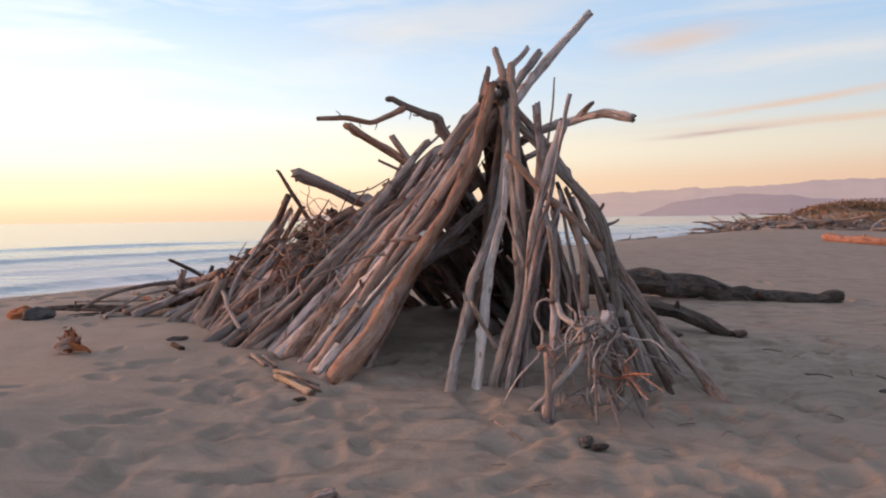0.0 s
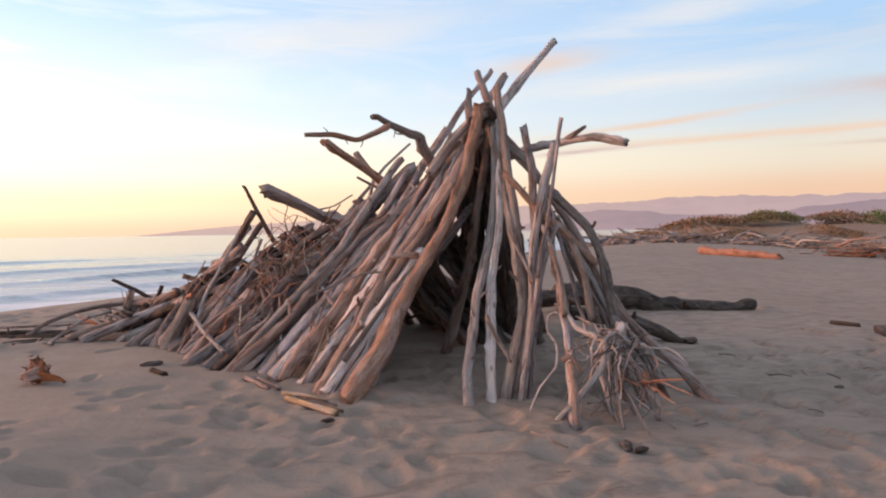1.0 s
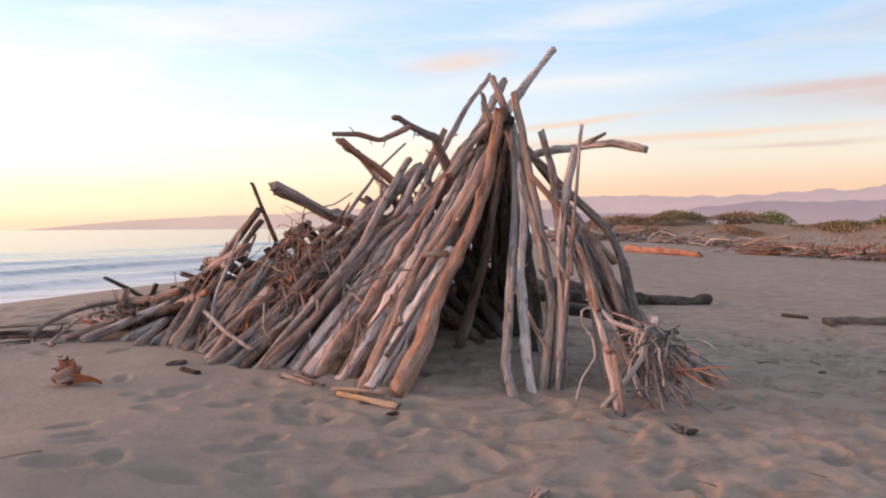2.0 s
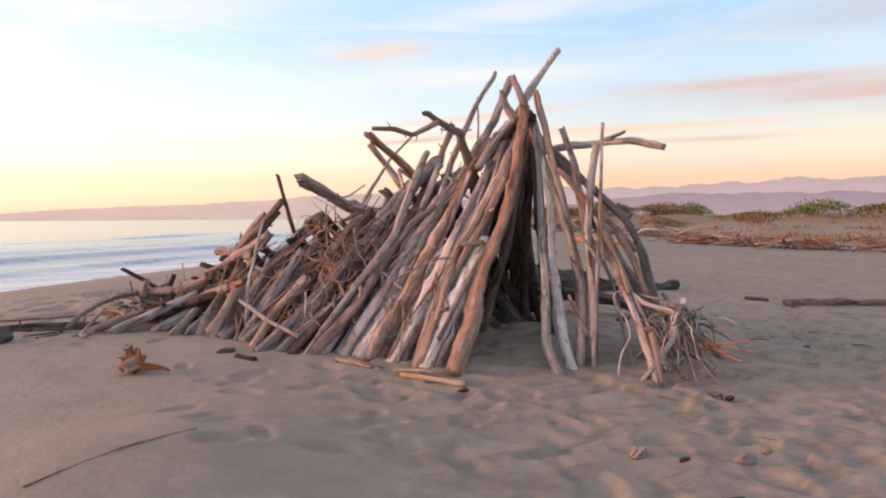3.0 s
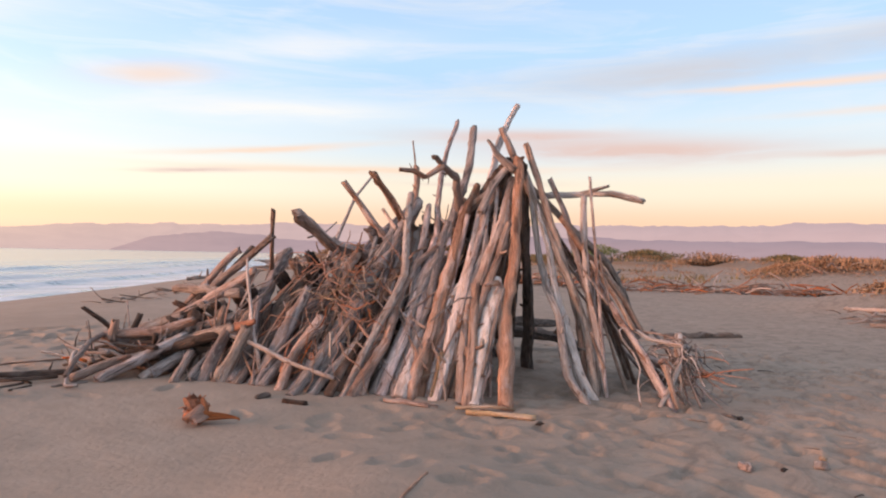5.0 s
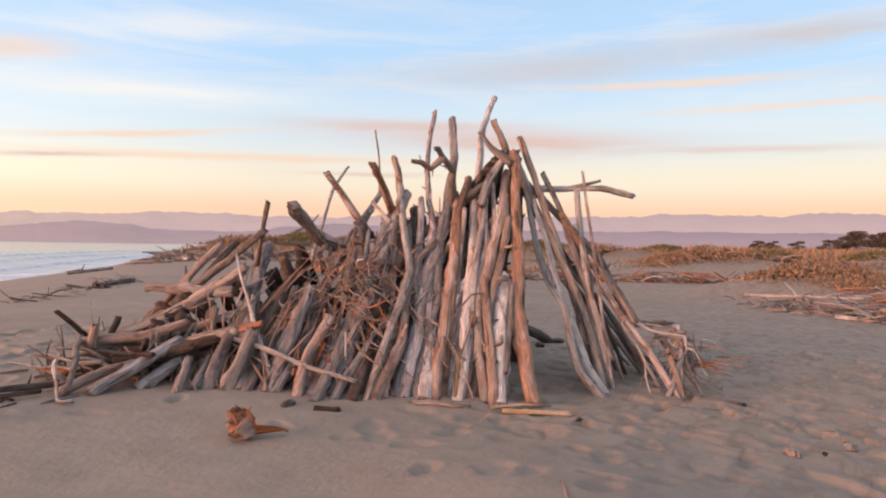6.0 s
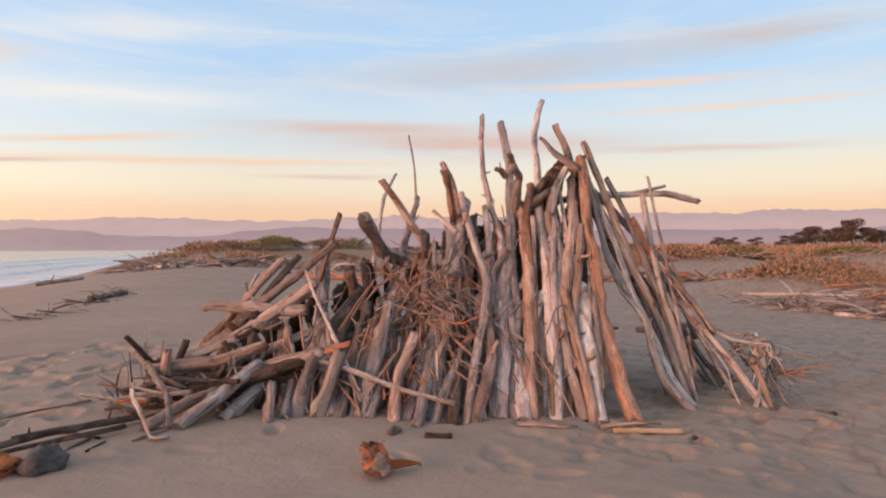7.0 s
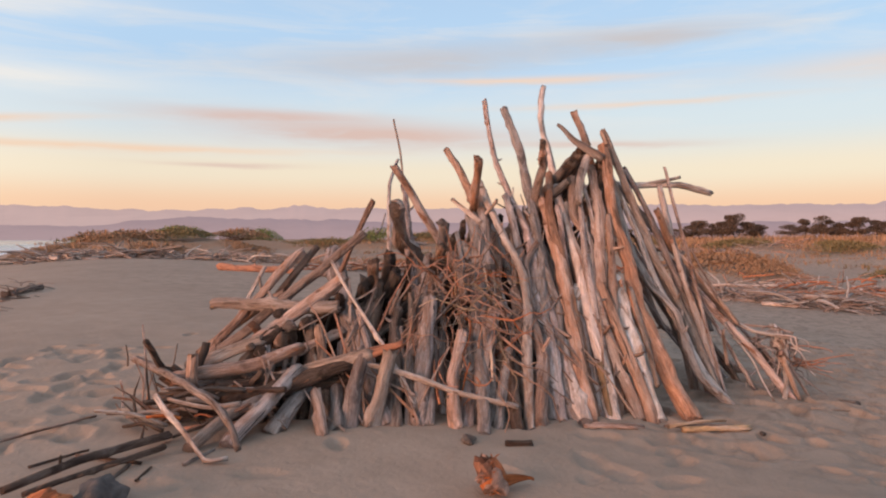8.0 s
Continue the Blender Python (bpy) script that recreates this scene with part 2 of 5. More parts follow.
def plain(name, a, b, scale, rough=0.9, relief=0.0):
    m, n, s = material(name)
    co = n.add("ShaderNodeTexCoord").outputs["Object"]
    f = n.noise(co, scale, 5.0, 0.6)
    n.link(n.mix(n.ramp(f, [(0.3, 0.0), (0.7, 1.0)]), a, b), s.inputs["Base Color"])
    s.inputs["Roughness"].default_value = rough
    s.inputs["Specular IOR Level"].default_value = 0.15
    if relief:
        bump(n, s, f, 0.6, relief)
    return m


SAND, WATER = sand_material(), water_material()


# ---- ground, sea and distance ----
def mesh_object(name, verts, faces, mat, uvs=None, smooth=True):
    me = bpy.data.meshes.new(name)
    me.from_pydata(verts, [], faces)
    if uvs is not None:
        layer = me.uv_layers.new(name="UVMap")
        index = np.empty(len(me.loops), dtype=np.int32)
        me.loops.foreach_get("vertex_index", index)
        layer.data.foreach_set("uv", np.asarray(uvs, dtype=np.float32)[index].ravel())
    me.materials.append(mat)
    if smooth:
        me.polygons.foreach_set("use_smooth", np.ones(len(me.polygons), dtype=bool))
    me.update()
    return new(name, me)


SEA = -1.55
# dunes: centre, turn, half length, half width, height
DUNES = [(30, 52, 0.2, 12, 5, 0.9), (40, 50, -0.3, 10, 5, 1.1), (50, 55, -0.5, 14, 6, 1.5), (48, 41, -0.8, 11, 6, 1.3), (57, 34, -0.9, 11, 6, 1.1), (64, 24, -1.1, 12, 6, 1.2), (49, 17, -1.2, 9, 4, 1.3),
         (62, 8, -1.4, 12, 5, 0.9), (85, 20, -1.2, 18, 8, 0.9), (60, -6, -1.5, 14, 6, 0.7), (24.5, 7, -1.1, 4, 2.0, 0.8), (38, 66, -0.2, 14, 5, 1.4)]


def lattice(x, y, seed):
    """Smooth value noise on a grid of whole numbers, for arrays."""
    rng = np.random.RandomState(seed)
    table = rng.rand(64, 64)
    i, j = np.floor(x).astype(int), np.floor(y).astype(int)
    u, v = x - i, y - j
    u, v = u * u * (3 - 2 * u), v * v * (3 - 2 * v)
    g = lambda a, b: table[a % 64, b % 64]
    return (g(i, j) * (1 - u) + g(i + 1, j) * u) * (1 - v) + (g(i, j + 1) * (1 - u) + g(i + 1, j + 1) * u) * v - 0.5


def broad(x, y):
    """The lie of the beach: it climbs to a crest and falls to the sea."""
    s, l = -0.775 * x + 0.63 * y, 0.63 * x + 0.775 * y
    soft = lambda a, lo, hi: lo + np.log1p(np.exp(np.clip(a - lo, -60, 60))) - np.log1p(np.exp(np.clip(a - hi, -60, 60)))
    z = 0.0523 * soft(s, -7.0, 9.0) + 0.016 * soft(l, -12.0, 12.0)
    fall = np.log1p(np.exp(np.clip((s - 11.0) / 1.5, -60, 60))) * 1.5
    z = z - 0.13 * np.minimum(fall, 40)
    for cx, cy, a, long, wide, high in DUNES:
        u, v = (x - cx) * math.cos(a) + (y - cy) * math.sin(a), (y - cy) * math.cos(a) - (x - cx) * math.sin(a)
        q = (u / long) ** 2 + (v / wide) ** 2
        z = z + high * np.exp(-q) * (1 + 0.5 * lattice(x * 0.3, y * 0.3, 8))
    z = z + 0.235 * np.exp(-((x + 3.3) / 1.25) ** 2 - ((y - 3.55) / 1.0) ** 2)      # a low swell of sand
    far = np.clip((-s - 45) / 85, 0, 1)
    z = z + 2.3 * far * far * (3 - 2 * far)      # the flats climb inland
    inland = np.clip((-s - 6) / 20, 0, 1)
    z = z + inland * (0.5 * lattice(x * 0.12, y * 0.12, 3) + 0.7 * lattice(x * 0.05, y * 0.05, 4))
    return z


def ground_height(x, y):
    return float(broad(np.array([x], float), np.array([y], float))[0])


def build_ground():
    def axis(lo, hi, step):
        a = list(np.arange(lo, hi, step))
        d, p = step, a[-1]
        while p < 4600:
            d *= 1.14
            p += d
            a.append(p)
        d, p, b = step, lo, []
        while p > -4600:
            d *= 1.14
            p -= d
            b.append(p)
        return np.array(b[::-1] + a)
    xs, ys = axis(-9.0, 6.5, 0.027), axis(0.4, 12.0, 0.027)
    x, y = np.meshgrid(xs, ys)
    z = broad(x, y)
    near = np.clip(1.3 - np.hypot((x + 1) / 14, (y - 5) / 12), 0, 1)
    calm = np.clip((x * 0.8 - y * 0.35 + 4.2) / 2.5, 0, 1)      # the trodden side is rougher
    z += near * (0.025 * lattice(x * 1.1, y * 1.1, 11) + (0.010 + 0.010 * calm) * lattice(x * 3.1, y * 3.1, 12) + (0.003 + 0.010 * calm) * lattice(x * 7.0, y * 7.0, 13))
    # trampled hollows: shallow oval prints with a raised rim
    rng = np.random.RandomState(5)
    for i in range(1150):
        if i < 400:
            cx, cy = rng.uniform(-2.0, 6.0), rng.uniform(0.6, 6.0)
        elif i < 700:
            cx, cy = rng.uniform(-3.0, 6.3), rng.uniform(0.6, 7.0)
        elif i >= 1000:
            cx, cy = rng.uniform(-1.8, 6.3), rng.uniform(1.2, 6.8)
        elif i < 900:
            cx, cy = rng.uniform(-8.5, -1.5), rng.uniform(8.6, 11.8)
        else:
            cx, cy = rng.uniform(-8.5, 6), rng.uniform(0.6, 11.5)
        if -0.63 * cx + 0.3 * cy > 3.2 and cy < 8.4 and rng.rand() < 0.8:
            continue
        if i < 400:          # old, slumped
            size, deep, sharp, stretch = rng.uniform(0.06, 0.13), rng.uniform(0.01, 0.028), 3, 1.7
        else:                # newer, with steeper sides
            size, deep, sharp, stretch = rng.uniform(0.055, 0.105), rng.uniform(0.03, 0.07), 4, 1.9
        a = rng.uniform(-0.5, 0.5) + (0.4 if rng.rand() < 0.6 else 1.9)
        i0, i1 = np.searchsorted(xs, (cx - 0.6, cx + 0.6))
        j0, j1 = np.searchsorted(ys, (cy - 0.6, cy + 0.6))
        dx, dy = x[j0:j1, i0:i1] - cx, y[j0:j1, i0:i1] - cy
        u, v = (dx * math.cos(a) + dy * math.sin(a)) / (size * stretch), (dy * math.cos(a) - dx * math.sin(a)) / size
        q = (u * u + v * v) * (1 + 1.1 * lattice(x[j0:j1, i0:i1] * 9, y[j0:j1, i0:i1] * 9, 14))
        z[j0:j1, i0:i1] += -0.6 * deep * np.exp(-np.minimum(q, 6) ** sharp) + 0.07 * deep * np.exp(-((np.sqrt(q) - 1.45) ** 2) * 6)
    h, w = x.shape
    verts = np.stack([x, y, z], -1).reshape(-1, 3)
    k = np.arange(h * w).reshape(h, w)
    faces = np.stack([k[:-1, :-1], k[:-1, 1:], k[1:, 1:], k[1:, :-1]], -1).reshape(-1, 4)
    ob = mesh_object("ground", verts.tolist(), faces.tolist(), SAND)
    return tagged(ob, "grey-brown beach sand trampled with soft footprints", "sand", kind="structure")


build_ground()


def build_sea():
    """Swell lines that run along the shore and break near it."""
    ls = np.concatenate([np.arange(-60, 260, 2.0), np.geomspace(262, 4700, 40)])
    ls = np.concatenate([-np.geomspace(4700, 62, 40), ls])
    ss = np.concatenate([np.arange(20, 110, 0.5), np.geomspace(111, 4700, 60)])
    l, s = np.meshgrid(ls, ss)
    wob = 3.0 * lattice(l * 0.03, s * 0.02, 21)
    z = np.full_like(l, SEA)
    for at, high, wide in ((28.5, 0.16, 0.9), (36.0, 0.42, 1.1), (47.0, 0.38, 1.6), (60.0, 0.45, 2.2), (82.0, 0.40, 3.0)):
        d = (s - at - 2.2 * wob * (1 if at < 40 else 1.6)) / wide
        z += high * (0.6 + 0.8 * lattice(l * 0.05, s * 0 + at, 22)) * np.exp(-np.where(d < 0, (2.2 * d) ** 2, (0.7 * d) ** 2))
    z += 0.05 * lattice(l * 0.5, s * 0.9, 24) * (s < 120)
    x, y = -0.775 * s + 0.63 * l, 0.63 * s + 0.775 * l
    h, w = l.shape
    k = np.arange(h * w).reshape(h, w)
    faces = np.stack([k[:-1, :-1], k[1:, :-1], k[1:, 1:], k[:-1, 1:]], -1).reshape(-1, 4)
    ob = mesh_object("water", np.stack([x, y, z], -1).reshape(-1, 3).tolist(), faces.tolist(), WATER)
    tagged(ob, "pale evening sea with low breaking waves", "sea", kind="structure")


build_sea()


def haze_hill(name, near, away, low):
    """Far hills with evening haze and sun glow put into their emission: colour by bearing, paler towards the foot."""
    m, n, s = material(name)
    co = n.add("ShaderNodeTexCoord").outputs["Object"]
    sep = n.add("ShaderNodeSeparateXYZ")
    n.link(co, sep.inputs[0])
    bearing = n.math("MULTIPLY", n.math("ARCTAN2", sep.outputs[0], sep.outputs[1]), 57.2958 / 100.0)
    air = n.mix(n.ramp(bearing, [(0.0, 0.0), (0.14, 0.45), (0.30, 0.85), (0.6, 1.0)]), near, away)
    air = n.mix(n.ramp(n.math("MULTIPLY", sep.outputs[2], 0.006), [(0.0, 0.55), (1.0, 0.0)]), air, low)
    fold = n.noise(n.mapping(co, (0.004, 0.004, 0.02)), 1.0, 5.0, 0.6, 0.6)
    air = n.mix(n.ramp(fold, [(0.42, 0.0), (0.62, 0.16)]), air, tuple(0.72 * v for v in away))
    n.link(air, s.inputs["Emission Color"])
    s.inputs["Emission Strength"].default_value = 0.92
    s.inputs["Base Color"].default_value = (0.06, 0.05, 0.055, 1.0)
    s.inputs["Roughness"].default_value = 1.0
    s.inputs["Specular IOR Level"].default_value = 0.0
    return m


HILL_FAR = haze_hill("far_hill_haze_glow", (0.86, 0.59, 0.45), (0.55, 0.405, 0.42), (0.60, 0.45, 0.455))
HILL_NEAR = haze_hill("near_hill_haze_glow", (0.70, 0.46, 0.39), (0.32, 0.245, 0.29), (0.46, 0.34, 0.37))


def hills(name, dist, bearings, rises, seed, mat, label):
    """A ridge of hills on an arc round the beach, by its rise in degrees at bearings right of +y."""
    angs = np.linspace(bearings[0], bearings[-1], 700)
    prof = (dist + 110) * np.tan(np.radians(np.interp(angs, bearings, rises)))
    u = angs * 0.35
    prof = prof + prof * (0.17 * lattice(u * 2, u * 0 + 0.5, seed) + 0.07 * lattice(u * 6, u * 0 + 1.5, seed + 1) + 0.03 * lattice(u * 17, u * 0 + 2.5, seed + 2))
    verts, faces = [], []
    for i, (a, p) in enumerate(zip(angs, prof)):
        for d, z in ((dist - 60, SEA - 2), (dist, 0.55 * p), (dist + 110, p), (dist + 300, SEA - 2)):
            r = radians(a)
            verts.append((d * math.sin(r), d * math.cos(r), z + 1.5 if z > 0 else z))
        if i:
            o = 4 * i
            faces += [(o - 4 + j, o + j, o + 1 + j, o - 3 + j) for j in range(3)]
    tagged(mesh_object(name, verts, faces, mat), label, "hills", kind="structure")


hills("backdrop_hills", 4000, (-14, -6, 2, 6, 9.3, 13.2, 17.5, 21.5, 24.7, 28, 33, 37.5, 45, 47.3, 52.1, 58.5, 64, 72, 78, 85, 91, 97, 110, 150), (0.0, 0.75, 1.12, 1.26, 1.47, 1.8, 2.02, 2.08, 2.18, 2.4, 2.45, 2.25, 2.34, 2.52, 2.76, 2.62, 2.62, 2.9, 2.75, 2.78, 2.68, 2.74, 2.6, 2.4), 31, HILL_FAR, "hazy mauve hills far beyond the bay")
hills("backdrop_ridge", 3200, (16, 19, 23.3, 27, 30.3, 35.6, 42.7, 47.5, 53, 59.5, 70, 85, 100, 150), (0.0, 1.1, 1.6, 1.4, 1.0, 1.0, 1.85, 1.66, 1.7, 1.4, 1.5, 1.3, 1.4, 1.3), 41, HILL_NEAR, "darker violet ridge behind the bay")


# ---- driftwood ----
def spline(points, count):
    """Catmull-Rom through the points."""
    p = [Vector(q) for q in points]
    if len(p) == 2:
        return [p[0].lerp(p[1], i / count) for i in range(count + 1)]
    p = [p[0] * 2 - p[1]] + p + [p[-1] * 2 - p[-2]]
    lens = [(p[i + 1] - p[i]).length for i in range(1, len(p) - 2)]
    total, out = sum(lens), []
    for i in range(count + 1):
        d, k = total * i / count, 0
        while k < len(lens) - 1 and d > lens[k]:
            d -= lens[k]
            k += 1
        t = min(d / lens[k], 1.0)
        a, b, c, e = p[k:k + 4]
        round_one = 0.5 * (2 * b + (c - a) * t + (2 * a - 5 * b + 4 * c - e) * t * t + (3 * b - a - 3 * c + e) * t ** 3)
        out.append(round_one.lerp(b.lerp(c, t), 0.55))
    return out


serial = [0]


def tube(points, r0, r1, sides=14, step=0.045, rough=0.19, kink=0.42, knots=True):
    """A tapered, knotty, slightly crooked stick with ragged ends: verts, faces and uvs (metres along, metres round)."""
    serial[0] += 1
    rng = random.Random(serial[0] * 7 + 1)
    length = sum((Vector(a) - Vector(b)).length for a, b in zip(points, points[1:]))
    count = max(4, min(72, int(length / step)))
    line = spline(points, count)
    wob = [Vector((noise.noise((i * step * 1.6, serial[0] * 3.7, 0.3)), noise.noise((i * step * 1.6, serial[0] * 3.7, 7.3)), noise.noise((i * step * 1.6, serial[0] * 3.7, 14.3)))) for i in range(count + 1)]
    gap = length / count
    wob = [w + 0.45 * Vector((noise.noise((i * gap * 4.7, serial[0] * 2.9, 21.3)), noise.noise((i * gap * 4.7, serial[0] * 2.9, 28.3)), noise.noise((i * gap * 4.7, serial[0] * 2.9, 35.3)))) for i, w in enumerate(wob)]
    line = [q + w * kink * r0 * (0.0 if i in (0, count) else 1.0) for i, (q, w) in enumerate(zip(line, wob))]
    bumps = [(rng.random(), rng.uniform(0, 6.3), rng.uniform(0.25, 0.6)) for _ in range(int(length * 2.4) if knots else 0)]
    side = Vector((0.3, 0.2, 1.0)).cross(line[1] - line[0])
    if side.length < 1e-5:
        side = Vector((1, 0, 0))
    verts, uvs, faces = [], [], []
    flat, face = rng.uniform(0.78, 1.0), rng.uniform(0, 3.14)
    cut0, cut1 = rng.uniform(-0.8, 0.8), rng.uniform(-0.8, 0.8)
    for i, q in enumerate(line):
        d = (line[min(i + 1, count)] - line[max(i - 1, 0)]).normalized()
        side = (side - d * side.dot(d)).normalized()
        other = d.cross(side)
        f = i / count
        r = r0 + (r1 - r0) * f
        for k in range(sides + 1):
            a = 2 * math.pi * (k % sides) / sides
            c, s = math.cos(a), math.sin(a)
            rr = r * (1 + rough * 2.0 * noise.noise((c * 0.9 + serial[0] * 5.1, s * 0.9, f * length * 2.2)) + rough * 0.9 * noise.noise((c * 2.2 + serial[0] * 2.3, s * 2.2, f * length * 4.5)))
            if sides > 9:
                rr *= 1 + 0.13 * noise.noise((c * 3.2 + serial[0] * 1.3, s * 3.2, f * length * 0.8)) + 0.07 * noise.noise((c * 2.4 + serial[0] * 0.7, s * 2.4, f * length * 13.0))
            rr *= flat + (1 - flat) * abs(math.cos(a - face - f * 1.5)) ** 2
            for at, turn, big in bumps:
                e = ((f - at) * length / (r * 1.1)) ** 2
                if e < 4:
                    rr += r * big * math.exp(-2.0 * e) * max(0.0, math.cos(a - turn)) ** 4
            push = Vector()
            if i == 0:
                push = d * r * (cut0 * c + rng.uniform(-0.12, 0.12)) * 0.5
            elif i == count:
                push = d * r * (cut1 * c + rng.uniform(-0.6, 0.6)) * 0.8
            verts.append(q + side * (c * rr) + other * (s * rr) + push)
            uvs.append((f * length, r0 * 2 * math.pi * k / sides))
    ring = sides + 1
    for k in range(sides):      # the seam's two columns stay apart for the texture
        verts_k = k
        for i in range(count):
            a = i * ring + verts_k
            faces.append((a, a + 1, a + 1 + ring, a + ring))
    for i, grow in ((0, -1), (count, 1)):
        mid = sum((verts[i * ring + k] for k in range(sides)), Vector()) / sides
        verts.append(mid + (line[min(i + 1, count)] - line[max(i - 1, 0)]).normalized() * grow * 0.12 * (r0 if i == 0 else r1))
        uvs.append((i * 0.31, 3.0))
        c = len(verts) - 1
        for k in range(sides):
            a, b = i * ring + k, i * ring + k + 1
            faces.append((c, b, a) if i == 0 else (c, a, b))
    return verts, faces, uvs


LOOKS = {
    "grey": "weathered grey driftwood pole", "pale": "bleached pale driftwood pole", "tan": "barkless tan driftwood pole", "rust": "reddish-brown driftwood pole",
    "brown": "thick brown driftwood log", "dark": "dark driftwood log with bark", "salmon": "smooth sun-tinted salmon-brown driftwood pole", "amber": "amber stripped driftwood stick", "orange": "orange rotten driftwood",
}


def pole(points, r0, r1, mat="grey", name="driftwood_pole", label="", group="poles of the driftwood shelter", category="driftwood", stubs=True, **shape):
    verts, faces, uvs = tube(points, r0, r1, **shape)
    base = Vector(points[0])
    ob = mesh_object(name, [v - base for v in verts], faces, WOOD[mat], uvs)
    ob.location = base
    length = sum((Vector(a) - Vector(b)).length for a, b in zip(points, points[1:]))
    size = "long" if length > 2.3 else "short" if length < 1.0 else ""
    crook = " crooked" if len(points) > 4 else ""
    if stubs and length > 1.0 and max(r0, r1) > 0.03:
        rng = random.Random(serial[0] * 13 + 5)
        line = spline(points, 20)
        for _ in range(rng.choice((1, 1, 2, 3, 4))):
            k = rng.randrange(4, 18)
            along = (line[k + 1] - line[k]).normalized()
            out = along.cross(Vector((rng.uniform(-1, 1), rng.uniform(-1, 1), rng.uniform(-1, 1)))).normalized()
            r = (r0 + (r1 - r0) * k / 20)
            root, reach = line[k] + out * r * 0.6, r * rng.uniform(0.8, 3.0)
            way = (out + along * rng.uniform(-0.2, 1.1)).normalized()
            branch(ob, [root, root + way * reach * 0.6, root + way * reach + Vector((0, 0, 0.01))], r * rng.uniform(0.3, 0.5), r * rng.uniform(0.12, 0.3), mat, name="stub", sides=6, step=0.03, knots=False)
    return tagged(ob, label or (size + crook + " " + LOOKS[mat] + " leaning in the shelter").strip(), category, group)


def branch(parent, points, r0, r1, mat="grey", name="branch", label="", **shape):
    verts, faces, uvs = tube(points, r0, r1, **shape)
    ob = mesh_object(name, [v - parent.location for v in verts], faces, WOOD[mat], uvs)
    ob.parent = parent
    return tagged(ob, label)



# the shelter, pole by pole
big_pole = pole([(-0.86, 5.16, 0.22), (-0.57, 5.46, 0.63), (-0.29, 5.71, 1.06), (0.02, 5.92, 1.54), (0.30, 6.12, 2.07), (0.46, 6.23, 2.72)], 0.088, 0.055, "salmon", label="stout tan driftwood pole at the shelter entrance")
pole([(2.03, 4.80, 0.11), (1.92, 5.36, 0.39), (1.73, 5.80, 0.69), (1.50, 5.97, 1.12), (1.27, 6.12, 1.61), (1.00, 6.28, 2.10), (0.70, 6.40, 2.52), (0.58, 6.47, 2.85), (0.51, 6.56, 3.11)], 0.05, 0.036, "tan")
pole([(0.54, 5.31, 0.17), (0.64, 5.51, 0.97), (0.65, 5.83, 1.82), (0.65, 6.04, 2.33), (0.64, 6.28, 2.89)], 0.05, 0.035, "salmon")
pole([(0.22, 4.98, 0.17), (0.27, 5.22, 0.45), (0.32, 5.39, 0.76), (0.39, 5.56, 1.08), (0.48, 5.74, 1.42), (0.57, 5.95, 1.93), (0.63, 6.28, 2.59)], 0.045, 0.03, "pale")
pole([(0.52, 5.17, 0.16), (0.73, 5.37, 0.97), (0.80, 5.69, 1.70), (0.84, 5.88, 2.11), (0.84, 6.09, 2.50)], 0.035, 0.035, "grey")
pole([(0.48, 5.05, 0.16), (0.65, 5.30, 0.92), (0.75, 5.49, 1.47), (0.89, 5.64, 1.96), (1.03, 5.74, 2.31)], 0.035, 0.035, "pale")
pole([(0.45, 5.01, 0.16), (0.61, 5.19, 0.76), (0.86, 5.46, 1.69), (1.07, 5.70, 2.52)], 0.022, 0.017, "grey")
cross_branch = pole([(0.78, 6.83, 2.24), (0.99, 6.32, 2.33), (1.32, 5.58, 2.34), (1.48, 5.26, 2.25)], 0.045, 0.035, "pale", label="bleached branch laid across the shelter poles")
pole([(-1.03, 5.42, 0.23), (-0.50, 5.77, 0.88), (-0.15, 6.02, 1.32)], 0.07, 0.1, "pale", label="pale split driftwood slab leaning on the shelter")
pole([(-1.24, 5.73, 0.25), (-0.56, 6.10, 1.07), (0.01, 6.46, 1.78), (0.45, 6.75, 2.33), (1.07, 7.10, 3.08), (1.58, 7.25, 3.65)], 0.06, 0.042, "pale")
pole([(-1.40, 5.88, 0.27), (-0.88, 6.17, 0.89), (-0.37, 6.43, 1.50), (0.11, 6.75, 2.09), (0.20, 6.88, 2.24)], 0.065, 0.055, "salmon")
pole([(-1.19, 5.84, 0.26), (-0.78, 6.08, 0.78), (-0.40, 6.33, 1.27)], 0.045, 0.04, "grey")
pole([(-1.26, 5.75, 0.25), (-0.96, 5.92, 0.67)], 0.03, 0.025, "amber")
pole([(-1.14, 5.71, 0.25), (-0.80, 5.93, 0.69), (-0.52, 6.12, 1.07), (-0.15, 6.36, 1.55)], 0.06, 0.05, "rust")
pole([(-1.06, 5.55, 0.24), (-0.77, 5.84, 0.70), (-0.37, 6.13, 1.28), (-0.03, 6.25, 1.72), (0.13, 6.45, 1.99), (0.42, 6.55, 2.38)], 0.05, 0.045, "tan")
pole([(-0.35, 6.05, 1.28), (0.15, 6.20, 1.96), (0.52, 6.38, 2.50)], 0.06, 0.05, "tan")
pole([(-1.48, 6.03, 0.27), (-1.15, 6.21, 0.66), (-0.76, 6.34, 1.08), (-0.45, 6.59, 1.50), (-0.06, 6.84, 1.97)], 0.05, 0.045, "grey")
pole([(-1.59, 6.06, 0.28), (-1.11, 6.30, 0.80), (-0.71, 6.58, 1.28), (-0.26, 6.80, 1.78)], 0.06, 0.05, "grey")
pole([(-1.85, 6.14, 0.29), (-1.36, 6.29, 0.74), (-0.97, 6.57, 1.19), (-0.65, 6.69, 1.50), (-0.37, 6.67, 1.69)], 0.055, 0.03, "tan")
